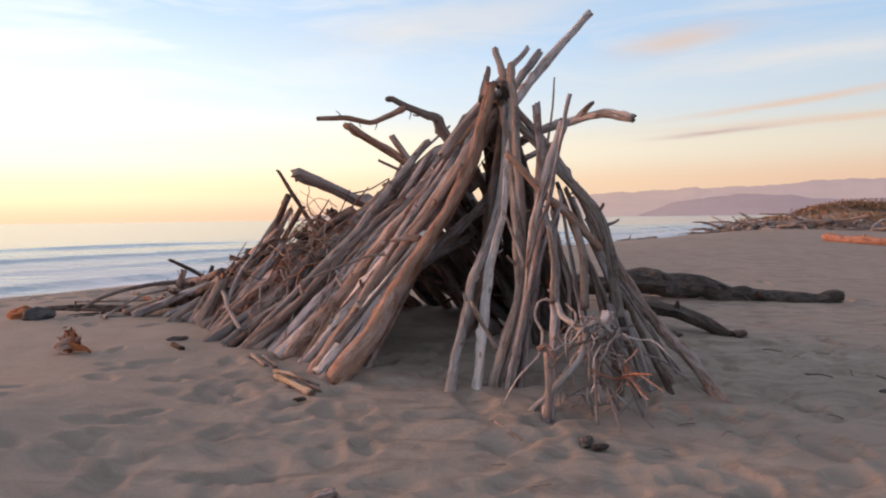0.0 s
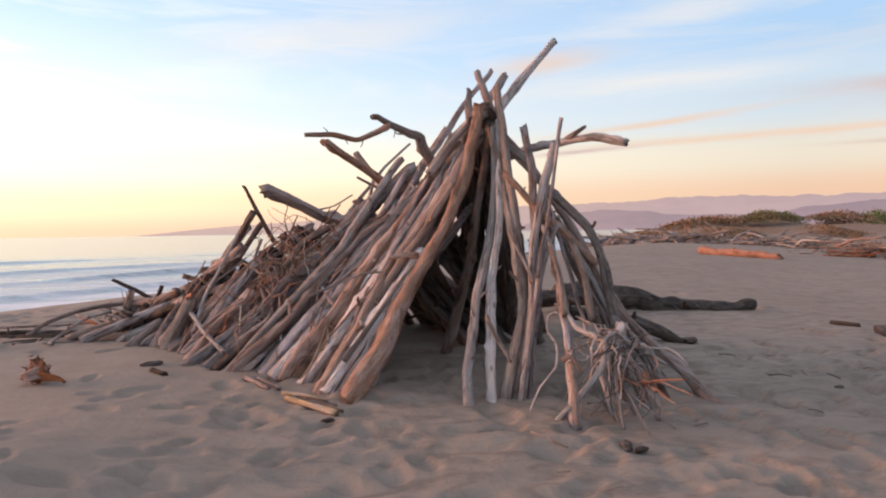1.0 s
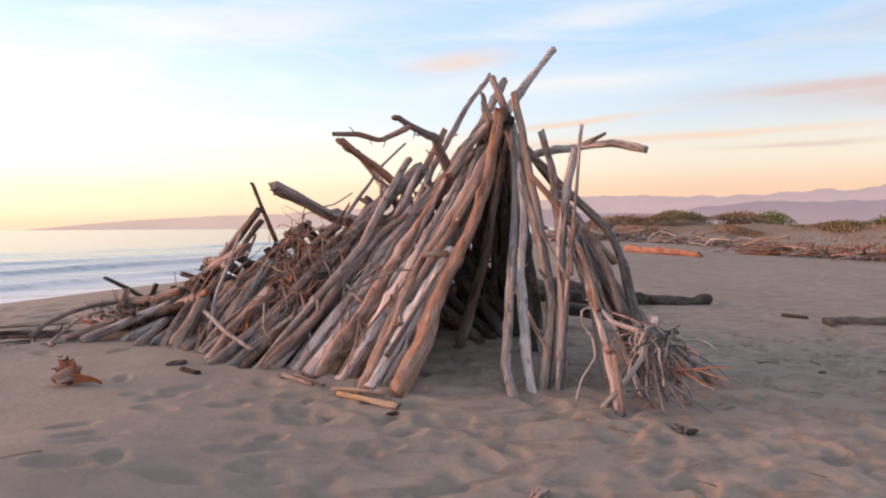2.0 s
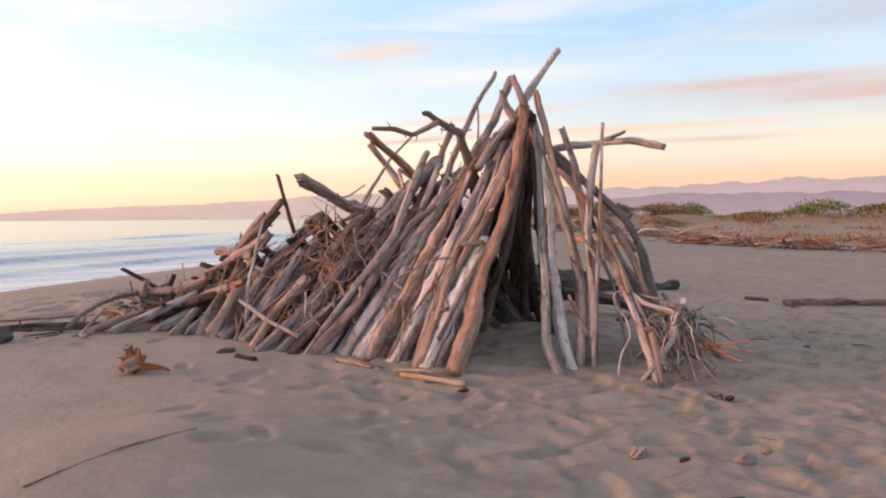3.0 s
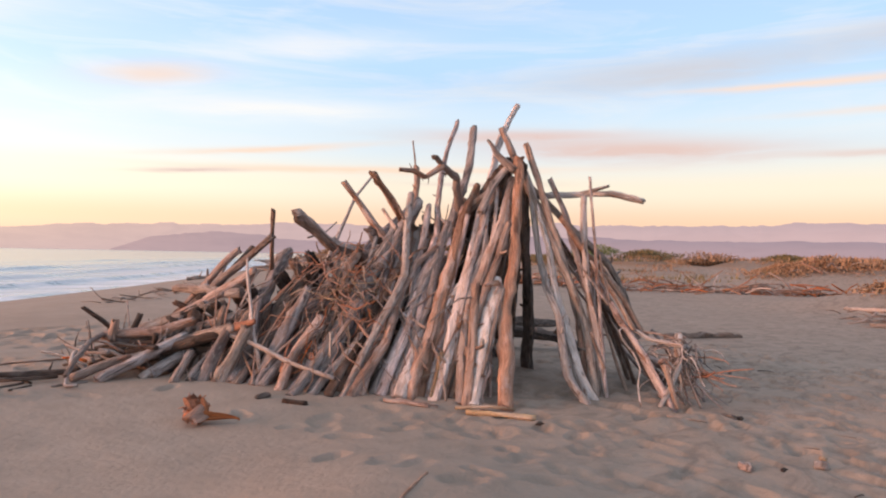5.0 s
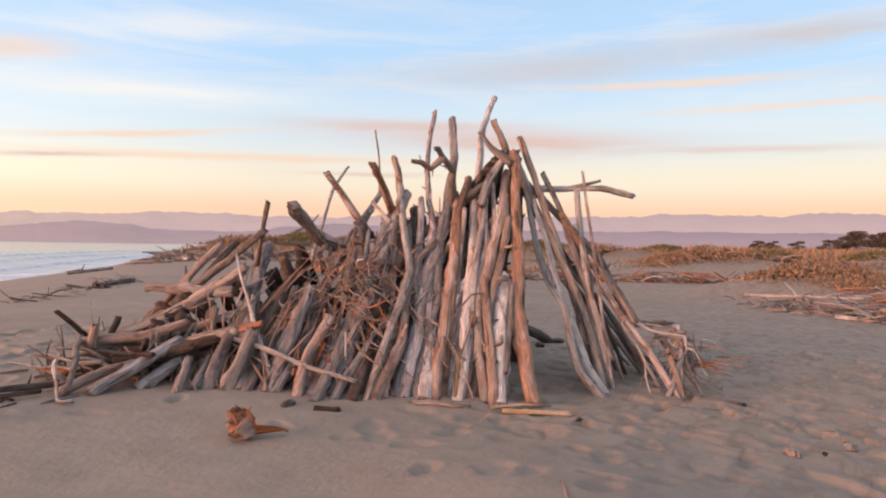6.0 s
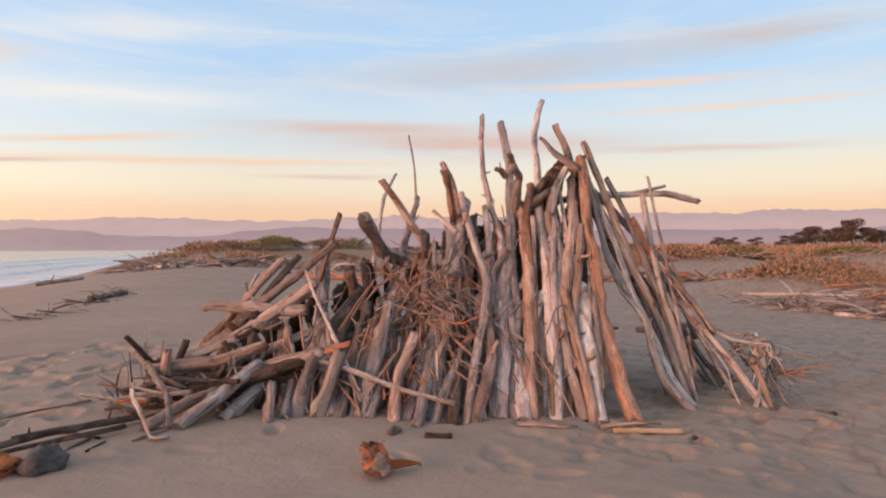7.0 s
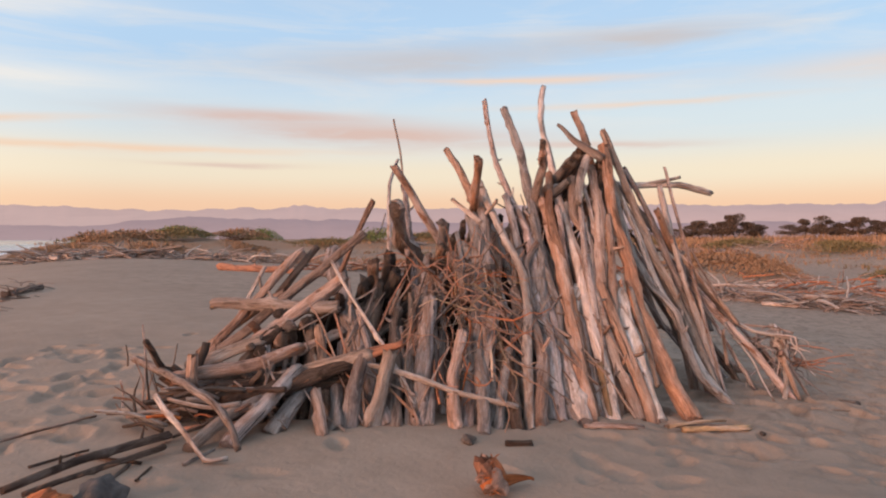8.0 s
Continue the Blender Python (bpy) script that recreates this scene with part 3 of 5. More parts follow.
pole([(-1.92, 6.20, 0.30), (-1.48, 6.38, 0.74), (-0.84, 6.65, 1.40), (-0.56, 6.96, 1.78), (-0.38, 7.16, 2.03), (-0.15, 7.40, 2.33)], 0.04, 0.04, "tan")
pole([(-1.35, 6.31, 0.73), (-1.03, 6.51, 1.09), (-0.86, 6.63, 1.29)], 0.03, 0.03, "pale")
pole([(-1.44, 5.99, 0.27), (-0.79, 6.40, 1.08), (-0.26, 6.81, 1.78), (0.06, 7.14, 2.23), (0.43, 7.46, 2.73), (0.98, 7.81, 3.42)], 0.05, 0.028, "grey")
pole([(-1.29, 5.86, 0.26), (-0.45, 6.37, 1.39), (-0.02, 6.65, 1.96), (0.36, 6.80, 2.43)], 0.05, 0.045, "rust")
pole([(-1.85, 6.38, 0.31), (-1.06, 6.81, 1.08), (-0.48, 7.06, 1.61), (0.13, 7.64, 2.32), (0.49, 8.07, 2.78)], 0.06, 0.04, "rust")
pole([(-2.06, 6.51, 0.32), (-1.60, 6.69, 0.73), (-1.14, 6.92, 1.19), (-0.39, 7.35, 1.96)], 0.08, 0.075, "grey")
pole([(-2.12, 6.40, 0.32), (-1.62, 6.53, 0.65), (-1.11, 6.64, 0.96)], 0.045, 0.04, "grey")
pole([(-0.53, 7.20, 1.89), (-0.45, 7.55, 2.13)], 0.025, 0.02, "tan")
pole([(0.10, 7.80, 1.46), (-0.17, 7.94, 1.86), (-0.36, 8.03, 2.13), (-0.61, 8.15, 2.49)], 0.045, 0.04, "tan")
pole([(-0.22, 8.10, 1.54), (-0.94, 7.84, 1.70), (-1.64, 7.54, 1.99)], 0.09, 0.065, "tan", label="dark brown log jutting from the shelter ridge")
antler_stem = pole([(0.33, 7.02, 1.79), (0.14, 6.86, 2.14), (-0.08, 6.70, 2.48), (-0.14, 6.68, 2.49), (-0.41, 6.61, 2.61), (-0.52, 6.57, 2.65)], 0.07, 0.03, "rust", label="dark forked branch jutting from the shelter")
pole([(-2.12, 9.11, 0.70), (-1.92, 8.96, 1.15), (-1.78, 8.85, 1.47)], 0.02, 0.02, "grey")
pole([(-3.53, 7.64, 0.43), (-3.13, 7.68, 0.59), (-2.71, 7.72, 0.76)], 0.055, 0.055, "grey")
pole([(-3.15, 7.61, 0.41), (-2.74, 7.68, 0.61), (-2.30, 7.72, 0.76)], 0.05, 0.05, "grey")
pole([(-2.99, 7.29, 0.39), (-2.72, 7.56, 0.62)], 0.05, 0.05, "tan")
pole([(-2.83, 7.30, 0.39), (-2.41, 7.58, 0.69)], 0.06, 0.06, "grey")
pole([(-2.65, 7.13, 0.37), (-2.34, 7.59, 0.70)], 0.045, 0.045, "grey")
pole([(-2.42, 6.92, 0.35), (-1.96, 7.19, 0.74), (-1.46, 7.38, 1.08), (-0.80, 7.66, 1.55)], 0.05, 0.04, "tan")
pole([(-2.35, 6.85, 0.35), (-1.78, 7.09, 0.77), (-1.23, 7.46, 1.28)], 0.06, 0.06, "grey")
pole([(-2.20, 6.59, 0.33), (-1.71, 6.80, 0.69), (-1.30, 6.97, 0.98)], 0.05, 0.05, "grey")
pole([(-2.52, 7.02, 0.36), (-2.04, 7.29, 0.74), (-1.49, 7.61, 1.18)], 0.055, 0.05, "tan")
pole([(0.55, 6.32, 2.66), (0.41, 6.39, 2.59), (0.19, 6.41, 2.36), (-0.01, 6.37, 2.08)], 0.04, 0.045, "tan")
pole([(0.02, 4.93, 0.18), (0.09, 5.20, 0.43), (0.17, 5.34, 0.70), (0.22, 5.45, 1.00), (0.37, 5.72, 1.27), (0.49, 5.92, 1.58), (0.54, 6.06, 1.95), (0.58, 6.20, 2.50)], 0.045, 0.03, "pale")
pole([(-1.60, 6.15, 0.28), (-0.85, 6.46, 1.08), (-0.03, 6.82, 1.97), (0.63, 7.22, 2.73), (1.09, 7.59, 3.32)], 0.06, 0.045, "grey")
pole([(-0.17, 7.45, 1.96), (-0.59, 7.23, 2.23), (-0.98, 7.03, 2.47)], 0.05, 0.04, "salmon")
grey_behind = pole([(-1.82, 7.12, 0.93), (-0.26, 8.14, 1.66), (1.50, 9.24, 2.47)], 0.06, 0.045, "grey")
pole([(-1.29, 7.78, 1.04), (-0.64, 8.19, 1.85), (-0.24, 8.42, 2.33), (0.10, 8.51, 2.65)], 0.03, 0.014, "grey")
pole([(-2.11, 7.60, 0.37), (-1.65, 7.83, 0.85), (-1.19, 8.04, 1.33)], 0.11, 0.115, "brown", sides=14, rough=0.22)
pole([(-2.52, 7.07, 0.36), (-1.96, 7.76, 0.95), (-1.15, 8.53, 1.59)], 0.085, 0.09, "grey", sides=14, rough=0.22)
pole([(-2.56, 8.80, 0.70), (-2.32, 8.49, 1.01), (-2.07, 8.15, 1.38), (-1.77, 7.76, 1.78)], 0.045, 0.035, "tan")
pole([(-1.57, 8.16, 1.41), (-1.73, 7.87, 1.76), (-1.85, 7.62, 2.05)], 0.027, 0.024, "tan")
pole([(-2.50, 8.80, 0.70), (-2.14, 8.56, 1.07), (-1.72, 8.30, 1.66)], 0.04, 0.035, "dark")
pole([(-2.58, 8.96, 0.62), (-2.29, 8.70, 1.05), (-1.87, 8.33, 1.62)], 0.045, 0.035, "tan")
pole([(-2.24, 9.22, 0.70), (-2.12, 8.59, 1.15), (-2.07, 8.39, 1.27)], 0.03, 0.03, "rust")
pole([(-2.09, 7.80, 1.17), (-2.38, 8.92, 1.16)], 0.06, 0.05, "tan")
pole([(-3.22, 8.32, 0.72), (-2.75, 8.11, 0.74), (-2.45, 7.97, 0.84), (-2.05, 7.78, 0.98)], 0.05, 0.035, "tan")
sill_log = pole([(-3.06, 8.54, 0.50), (-2.65, 7.72, 0.73), (-2.42, 7.28, 0.87)], 0.065, 0.045, "brown", label="dark split log with an orange broken end")
branch(sill_log, [(-2.46, 7.36, 0.85), (-2.39, 7.22, 0.895), (-2.31, 7.07, 0.945)], 0.046, 0.022, "orange", name="broken_end", label="orange broken end", rough=0.4)
pole([(-1.92, 6.30, 0.47), (-2.15, 6.73, 0.60), (-2.32, 7.06, 0.73), (-2.46, 7.32, 0.81)], 0.02, 0.024, "pale", label="thin bleached stick propped low against the shelter")
pole([(-2.31, 6.83, 0.30), (-2.30, 7.03, 0.58), (-2.24, 7.27, 0.88), (-2.11, 7.61, 1.19), (-1.96, 7.97, 1.54)], 0.024, 0.013, "pale")
pole([(-4.71, 7.94, 0.50), (-4.23, 8.00, 0.51), (-3.59, 8.06, 0.47)], 0.022, 0.032, "dark", name="fallen_branch", group="logs lying on the sand", label="long dark branch lying on the sand")
pole([(-4.70, 7.79, 0.50), (-4.35, 7.83, 0.49), (-3.79, 7.88, 0.47)], 0.014, 0.02, "dark", name="fallen_branch", group="logs lying on the sand", label="thin dark branch lying beside a longer one")
pole([(-3.07, 8.73, 0.75), (-3.44, 8.45, 1.02)], 0.025, 0.02, "dark")
pole([(-3.03, 8.46, 0.66), (-2.90, 8.44, 0.94)], 0.03, 0.025, "dark")
pole([(-3.25, 8.22, 0.70), (-3.20, 8.27, 0.90)], 0.04, 0.04, "rust")
pole([(-3.74, 7.42, 0.45), (-3.82, 7.52, 0.44), (-3.72, 7.79, 0.54), (-3.62, 8.06, 0.62), (-3.45, 8.35, 0.66)], 0.015, 0.021, "tan", kink=0.7, label="bleached root curling out of the tail heap")
pole([(-3.89, 7.20, 0.58), (-3.80, 7.35, 0.66), (-3.69, 7.54, 0.71), (-3.51, 7.93, 0.76), (-3.14, 8.65, 0.74), (-2.93, 9.20, 0.76)], 0.020, 0.030, "tan", kink=0.8, label="long bleached root arching over the tail heap")
pole([(-3.45, 7.59, 0.69), (-3.58, 7.73, 0.68), (-3.72, 7.92, 0.74)], 0.018, 0.012, "tan")
pole([(-2.76, 8.23, 0.44), (-2.93, 8.41, 0.52), (-3.10, 8.63, 0.74)], 0.1, 0.07, "dark", sides=14, rough=0.22)
pole([(0.91, 6.42, 0.20), (0.78, 6.35, 1.17), (0.58, 6.26, 2.57)], 0.065, 0.05, "dark")
pole([(1.35, 7.18, 0.23), (1.02, 6.77, 1.21), (0.58, 6.26, 2.47)], 0.055, 0.045, "dark")
pole([(0.18, 6.72, 0.24), (0.37, 6.53, 1.14), (0.58, 6.26, 2.57)], 0.06, 0.045, "brown")
pole([(1.03, 7.24, 0.24), (0.83, 6.82, 1.29), (0.59, 6.25, 2.67)], 0.06, 0.045, "dark")
pole([(0.35, 5.06, 0.17), (0.60, 5.39, 0.91), (0.61, 5.74, 1.57), (0.58, 6.26, 2.52)], 0.045, 0.04, "brown")
pole([(1.35, 5.24, 0.71), (1.33, 5.42, 1.22), (1.25, 5.58, 1.56), (0.58, 6.26, 2.47)], 0.045, 0.04, "brown")
pole([(1.26, 5.42, 1.23), (1.02, 5.51, 1.51), (0.80, 5.60, 1.71), (0.54, 5.70, 2.03)], 0.035, 0.035, "rust")
pole([(0.68, 4.42, 0.14), (0.79, 4.82, 0.62), (0.86, 5.24, 1.10), (0.92, 5.68, 1.60)], 0.042, 0.03, "grey", kink=0.9)
pole([(2.98, 9.25, 0.54), (0.81, 8.55, 0.67), (-0.14, 8.22, 1.27)], 0.13, 0.12, "dark", sides=14, rough=0.22)
pole([(0.90, 7.39, 0.29), (0.29, 7.86, 0.61), (-0.28, 8.24, 0.80)], 0.08, 0.07, "dark")
pole([(5.52, 9.36, 0.30), (4.38, 9.42, 0.31), (3.53, 9.48, 0.51), (2.43, 9.55, 0.60)], 0.09, 0.19, "dark", name="fallen_log", group="logs lying on the sand", label="dark charred driftwood trunk lying on the sand", sides=14, rough=0.22)
pole([(3.02, 7.08, 0.21), (2.54, 7.33, 0.45), (1.88, 7.65, 0.55)], 0.06, 0.1, "dark", name="fallen_log", group="logs lying on the sand", label="dark driftwood limb half sunk in the sand")
pole([(-1.18, 5.80, 0.26), (-0.48, 6.26, 0.86), (0.20, 6.70, 1.43), (0.57, 7.01, 1.81)], 0.05, 0.04, "grey")
pole([(-1.39, 5.90, 0.28), (-0.71, 6.39, 0.74), (0.26, 7.19, 1.49), (0.71, 7.50, 1.79)], 0.05, 0.045, "tan")
pole([(-1.48, 5.93, 0.29), (-0.37, 6.97, 0.92), (0.56, 7.87, 1.46)], 0.05, 0.045, "grey")
pole([(-1.81, 6.23, 0.30), (-1.24, 6.48, 0.78), (-0.78, 6.77, 1.26)], 0.05, 0.045, "tan")
pole([(-1.95, 6.42, 0.31), (-1.61, 6.53, 0.58), (-1.15, 6.64, 0.87)], 0.045, 0.04, "grey")
pole([(-2.06, 6.47, 0.32), (-1.65, 6.68, 0.68), (-1.34, 6.77, 0.84)], 0.04, 0.04, "grey")
pole([(-0.94, 6.96, 1.45), (-0.50, 7.18, 1.83), (-0.00, 7.42, 2.25)], 0.07, 0.06, "grey")
pole([(-1.47, 5.92, 0.28), (-1.10, 6.16, 0.63), (-0.61, 6.50, 1.16), (-0.18, 6.77, 1.57)], 0.075, 0.05, "grey")
pole([(-1.78, 6.14, 0.30), (-1.31, 6.58, 0.69), (-0.86, 7.07, 1.20), (-0.54, 7.40, 1.51)], 0.06, 0.05, "tan")
pole([(-2.00, 6.27, 0.31), (-1.52, 6.52, 0.71), (-1.09, 6.75, 1.11)], 0.045, 0.04, "dark")
pole([(-2.31, 6.41, 0.33), (-1.84, 6.63, 0.65), (-1.31, 6.90, 1.10), (-1.09, 7.02, 1.32)], 0.05, 0.045, "grey")
pole([(-1.21, 6.01, 0.26), (-0.90, 6.11, 0.68), (-0.63, 6.21, 1.08), (-0.41, 6.26, 1.30)], 0.05, 0.035, "pale")
pole([(-1.09, 5.44, 0.23), (-0.72, 5.74, 0.78), (-0.38, 6.04, 1.31)], 0.05, 0.04, "rust")
pole([(-1.18, 8.43, 0.58), (-0.61, 7.74, 1.22), (-0.15, 7.16, 1.73), (0.34, 6.55, 2.35)], 0.06, 0.05, "brown")
pole([(-3.26, 8.38, 0.74), (-2.90, 8.06, 0.79), (-2.59, 7.79, 0.91)], 0.05, 0.045, "tan")
pole([(-3.15, 8.01, 0.56), (-2.82, 7.72, 0.66), (-2.48, 7.42, 0.79)], 0.07, 0.06, "dark")
pole([(-2.59, 8.27, 0.90), (-2.27, 8.09, 1.11), (-1.90, 7.88, 1.41)], 0.05, 0.05, "tan")
pole([(-3.06, 8.21, 0.65), (-2.70, 7.80, 0.65), (-2.35, 7.42, 0.70)], 0.09, 0.08, "dark")
pole([(-3.71, 7.77, 0.45), (-3.35, 7.79, 0.56), (-2.97, 7.79, 0.60)], 0.045, 0.045, "rust")
pole([(-2.74, 7.25, 0.36), (-2.56, 7.31, 0.67), (-2.42, 7.34, 0.88)], 0.06, 0.05, "grey")
pole([(-2.39, 6.90, 0.34), (-2.08, 7.01, 0.72), (-1.69, 7.16, 1.22)], 0.065, 0.06, "grey")
pole([(-2.30, 6.64, 0.33), (-2.02, 6.80, 0.69), (-1.71, 6.86, 0.98)], 0.05, 0.045, "tan")
pole([(-2.70, 8.25, 0.74), (-2.48, 8.21, 0.92), (-2.26, 8.17, 1.10)], 0.07, 0.06, "dark")
pole([(-2.97, 8.58, 0.75), (-2.80, 8.43, 0.81), (-2.54, 8.21, 0.93)], 0.05, 0.05, "brown")
pole([(-3.25, 8.29, 0.54), (-3.06, 8.06, 0.58), (-2.83, 7.78, 0.60)], 0.09, 0.08, "dark")
pole([(-2.64, 7.16, 0.35), (-2.41, 7.17, 0.76), (-2.34, 7.17, 0.89)], 0.06, 0.06, "brown")
pole([(-2.07, 6.61, 0.32), (-1.67, 6.67, 0.75), (-1.33, 6.72, 1.11)], 0.055, 0.05, "grey")
pole([(-1.05, 5.50, 0.24), (-0.84, 5.62, 0.48), (-0.63, 5.69, 0.69)], 0.035, 0.03, "tan")
pole([(-0.94, 5.45, 0.23), (-0.75, 5.63, 0.51), (-0.68, 5.80, 0.64)], 0.03, 0.025, "rust")
pole([(-0.89, 5.47, 0.23), (-0.59, 5.75, 0.68), (-0.28, 6.07, 1.16), (-0.11, 6.26, 1.43), (0.01, 6.44, 1.63)], 0.04, 0.035, "pale")
pole([(-0.88, 5.45, 0.51), (-0.55, 5.62, 0.89), (-0.23, 5.81, 1.28)], 0.025, 0.02, "tan")
pole([(0.42, 5.05, 0.16), (0.64, 5.32, 0.82), (0.79, 5.55, 1.38), (0.93, 5.73, 1.81)], 0.028, 0.022, "brown")
pole([(0.57, 5.12, 0.16), (0.69, 5.32, 0.82), (0.80, 5.43, 1.24), (0.94, 5.50, 1.57)], 0.03, 0.02, "grey")
pole([(0.61, 5.12, 1.12), (0.56, 5.24, 1.30), (0.48, 5.40, 1.55)], 0.014, 0.01, "tan")
pole([(0.64, 5.12, 1.16), (0.74, 5.28, 1.43), (0.86, 5.40, 1.64)], 0.014, 0.01, "tan")
pole([(0.80, 4.93, 0.87), (0.84, 5.22, 1.24), (0.82, 5.50, 1.57)], 0.03, 0.025, "brown")
pole([(1.04, 4.99, 0.81), (1.09, 5.23, 1.15), (1.07, 5.51, 1.47)], 0.035, 0.03, "brown")
pole([(-0.41, 5.97, 1.18), (-0.68, 5.99, 1.17), (-1.17, 5.85, 0.99)], 0.012, 0.01, "rust")
pole([(0.38, 5.00, 0.52), (0.28, 5.02, 0.70), (0.20, 5.03, 0.88)], 0.018, 0.015, "tan")
pole([(-1.19, 8.00, 1.78), (-0.89, 8.13, 1.85), (-0.65, 8.23, 1.99)], 0.014, 0.008, "grey")
pole([(-0.30, 7.29, 1.94), (-0.49, 7.12, 2.03), (-0.66, 6.98, 2.10)], 0.02, 0.016, "tan")
pole([(-0.19, 7.39, 1.94), (-0.04, 7.44, 2.10), (0.06, 7.48, 2.20)], 0.04, 0.035, "grey")
branch(big_pole, [(0.38, 6.21, 2.57), (0.42, 6.50, 2.77), (0.46, 6.72, 2.97)], 0.05, 0.02, "tan")
branch(big_pole, [(-0.20, 5.90, 1.32), (-0.31, 5.87, 1.33), (-0.46, 5.84, 1.31)], 0.026, 0.016, "salmon", name="knot", label="salmon broken knot", rough=0.5)
branch(cross_branch, [(1.17, 5.92, 2.34), (1.22, 5.55, 2.42)], 0.03, 0.022, "pale")
branch(antler_stem, [(-0.36, 6.62, 2.58), (-0.46, 6.59, 2.52), (-0.66, 6.53, 2.43), (-0.91, 6.44, 2.46), (-1.17, 6.35, 2.44)], 0.038, 0.018, "rust")
for x, y, z, dx, dz in ((-0.62, 6.54, 2.44, -0.03, -0.09), (-0.80, 6.48, 2.45, 0.03, -0.08), (-0.95, 6.43, 2.46, -0.05, 0.06), (-0.30, 6.63, 2.56, -0.02, -0.10)):
    branch(antler_stem, [(x, y, z), (x + dx * 0.4, y - 0.01, z + dz * 0.6), (x + dx, y - 0.02, z + dz)], 0.008, 0.004, "rust", name="twig", sides=6, step=0.02, knots=False)
branch(grey_behind, [(1.41, 9.19, 2.43), (1.51, 9.31, 2.98), (1.56, 9.44, 3.42)], 0.02, 0.012, "tan")

root_ball = pole([(1.02, 4.56, 0.60), (1.08, 4.55, 0.72), (1.12, 4.62, 0.84)], 0.045, 0.035, 'pale', name='root_stump', label='bleached root stump with spreading roots on the sand', group='roots', rough=0.35)
branch(root_ball, [(0.95, 4.54, 0.74), (0.91, 4.49, 0.55), (0.71, 4.49, 0.32), (0.57, 4.50, 0.19)], 0.026, 0.03, "pale", name="root", step=0.05, sides=7, kink=0.8)
branch(root_ball, [(0.84, 5.03, 0.88), (0.71, 5.05, 0.87), (0.66, 4.97, 0.76), (0.71, 4.89, 0.66), (0.67, 4.78, 0.51), (0.51, 4.70, 0.37), (0.39, 4.59, 0.20)], 0.011, 0.007, "pale", name="root", step=0.05, sides=7, kink=0.8)
branch(root_ball, [(0.82, 4.98, 0.90), (0.83, 4.77, 0.80), (0.89, 4.54, 0.76), (0.93, 4.44, 0.75)], 0.02, 0.024, "pale", name="root", step=0.05, sides=7, kink=0.8)
branch(root_ball, [(0.95, 4.54, 0.74), (1.03, 4.52, 0.79), (1.16, 4.49, 0.69), (1.28, 4.47, 0.67), (1.32, 4.46, 0.54), (1.35, 4.45, 0.41)], 0.018, 0.007, "pale", name="root", step=0.05, sides=7, kink=0.8)
branch(root_ball, [(0.97, 4.54, 0.70), (0.97, 4.51, 0.51), (0.94, 4.49, 0.29), (0.97, 4.46, 0.21)], 0.014, 0.008, "pale", name="root", step=0.05, sides=7, kink=0.8)
branch(root_ball, [(0.91, 4.54, 0.71), (0.93, 4.49, 0.51), (0.95, 4.46, 0.36)], 0.014, 0.008, "tan", name="root", step=0.05, sides=7, kink=0.8)
branch(root_ball, [(0.89, 4.93, 0.86), (0.89, 4.60, 0.84), (0.87, 4.43, 0.80)], 0.012, 0.012, "tan", name="root", step=0.05, sides=7, kink=0.8)
branch(root_ball, [(1.03, 4.54, 0.66), (0.99, 4.41, 0.40), (0.97, 4.28, 0.16)], 0.02, 0.012, "tan", name="root", step=0.05, sides=7, kink=0.8)
branch(root_ball, [(1.20, 4.79, 0.70), (1.25, 4.63, 0.47), (1.33, 4.47, 0.27), (1.31, 4.42, 0.16)], 0.022, 0.012, "grey", name="root", step=0.05, sides=7, kink=0.8)
branch(root_ball, [(1.22, 4.98, 0.84), (1.26, 4.73, 0.53), (1.30, 4.42, 0.16)], 0.025, 0.014, "grey", name="root", step=0.05, sides=7, kink=0.8)
branch(root_ball, [(1.06, 4.55, 0.41), (1.18, 4.53, 0.17)], 0.014, 0.009, "grey", name="root", step=0.05, sides=7, kink=0.8)
branch(root_ball, [(0.69, 4.54, 0.59), (0.69, 4.46, 0.41), (0.67, 4.37, 0.18)], 0.03, 0.016, "rust", name="root", step=0.05, sides=7, kink=0.8)
branch(root_ball, [(0.82, 4.56, 0.28), (0.97, 4.50, 0.30), (0.99, 4.46, 0.23)], 0.01, 0.006, "pale", name="root", step=0.05, sides=7, kink=0.8)
branch(root_ball, [(0.63, 4.54, 0.60), (0.69, 4.52, 0.64), (0.74, 4.45, 0.53)], 0.022, 0.01, "orange", name="root", step=0.05, sides=7, kink=0.8)
branch(root_ball, [(0.91, 4.56, 0.33), (0.99, 4.46, 0.17)], 0.012, 0.008, "grey", name="root", step=0.05, sides=7, kink=0.8)
branch(root_ball, [(1.00, 4.56, 0.33), (0.99, 4.40, 0.17)], 0.012, 0.008, "tan", name="root", step=0.05, sides=7, kink=0.8)
branch(root_ball, [(1.12, 4.54, 0.70), (1.23, 4.49, 0.54), (1.29, 4.45, 0.38)], 0.01, 0.006, "pale", name="root", step=0.05, sides=7, kink=0.8)


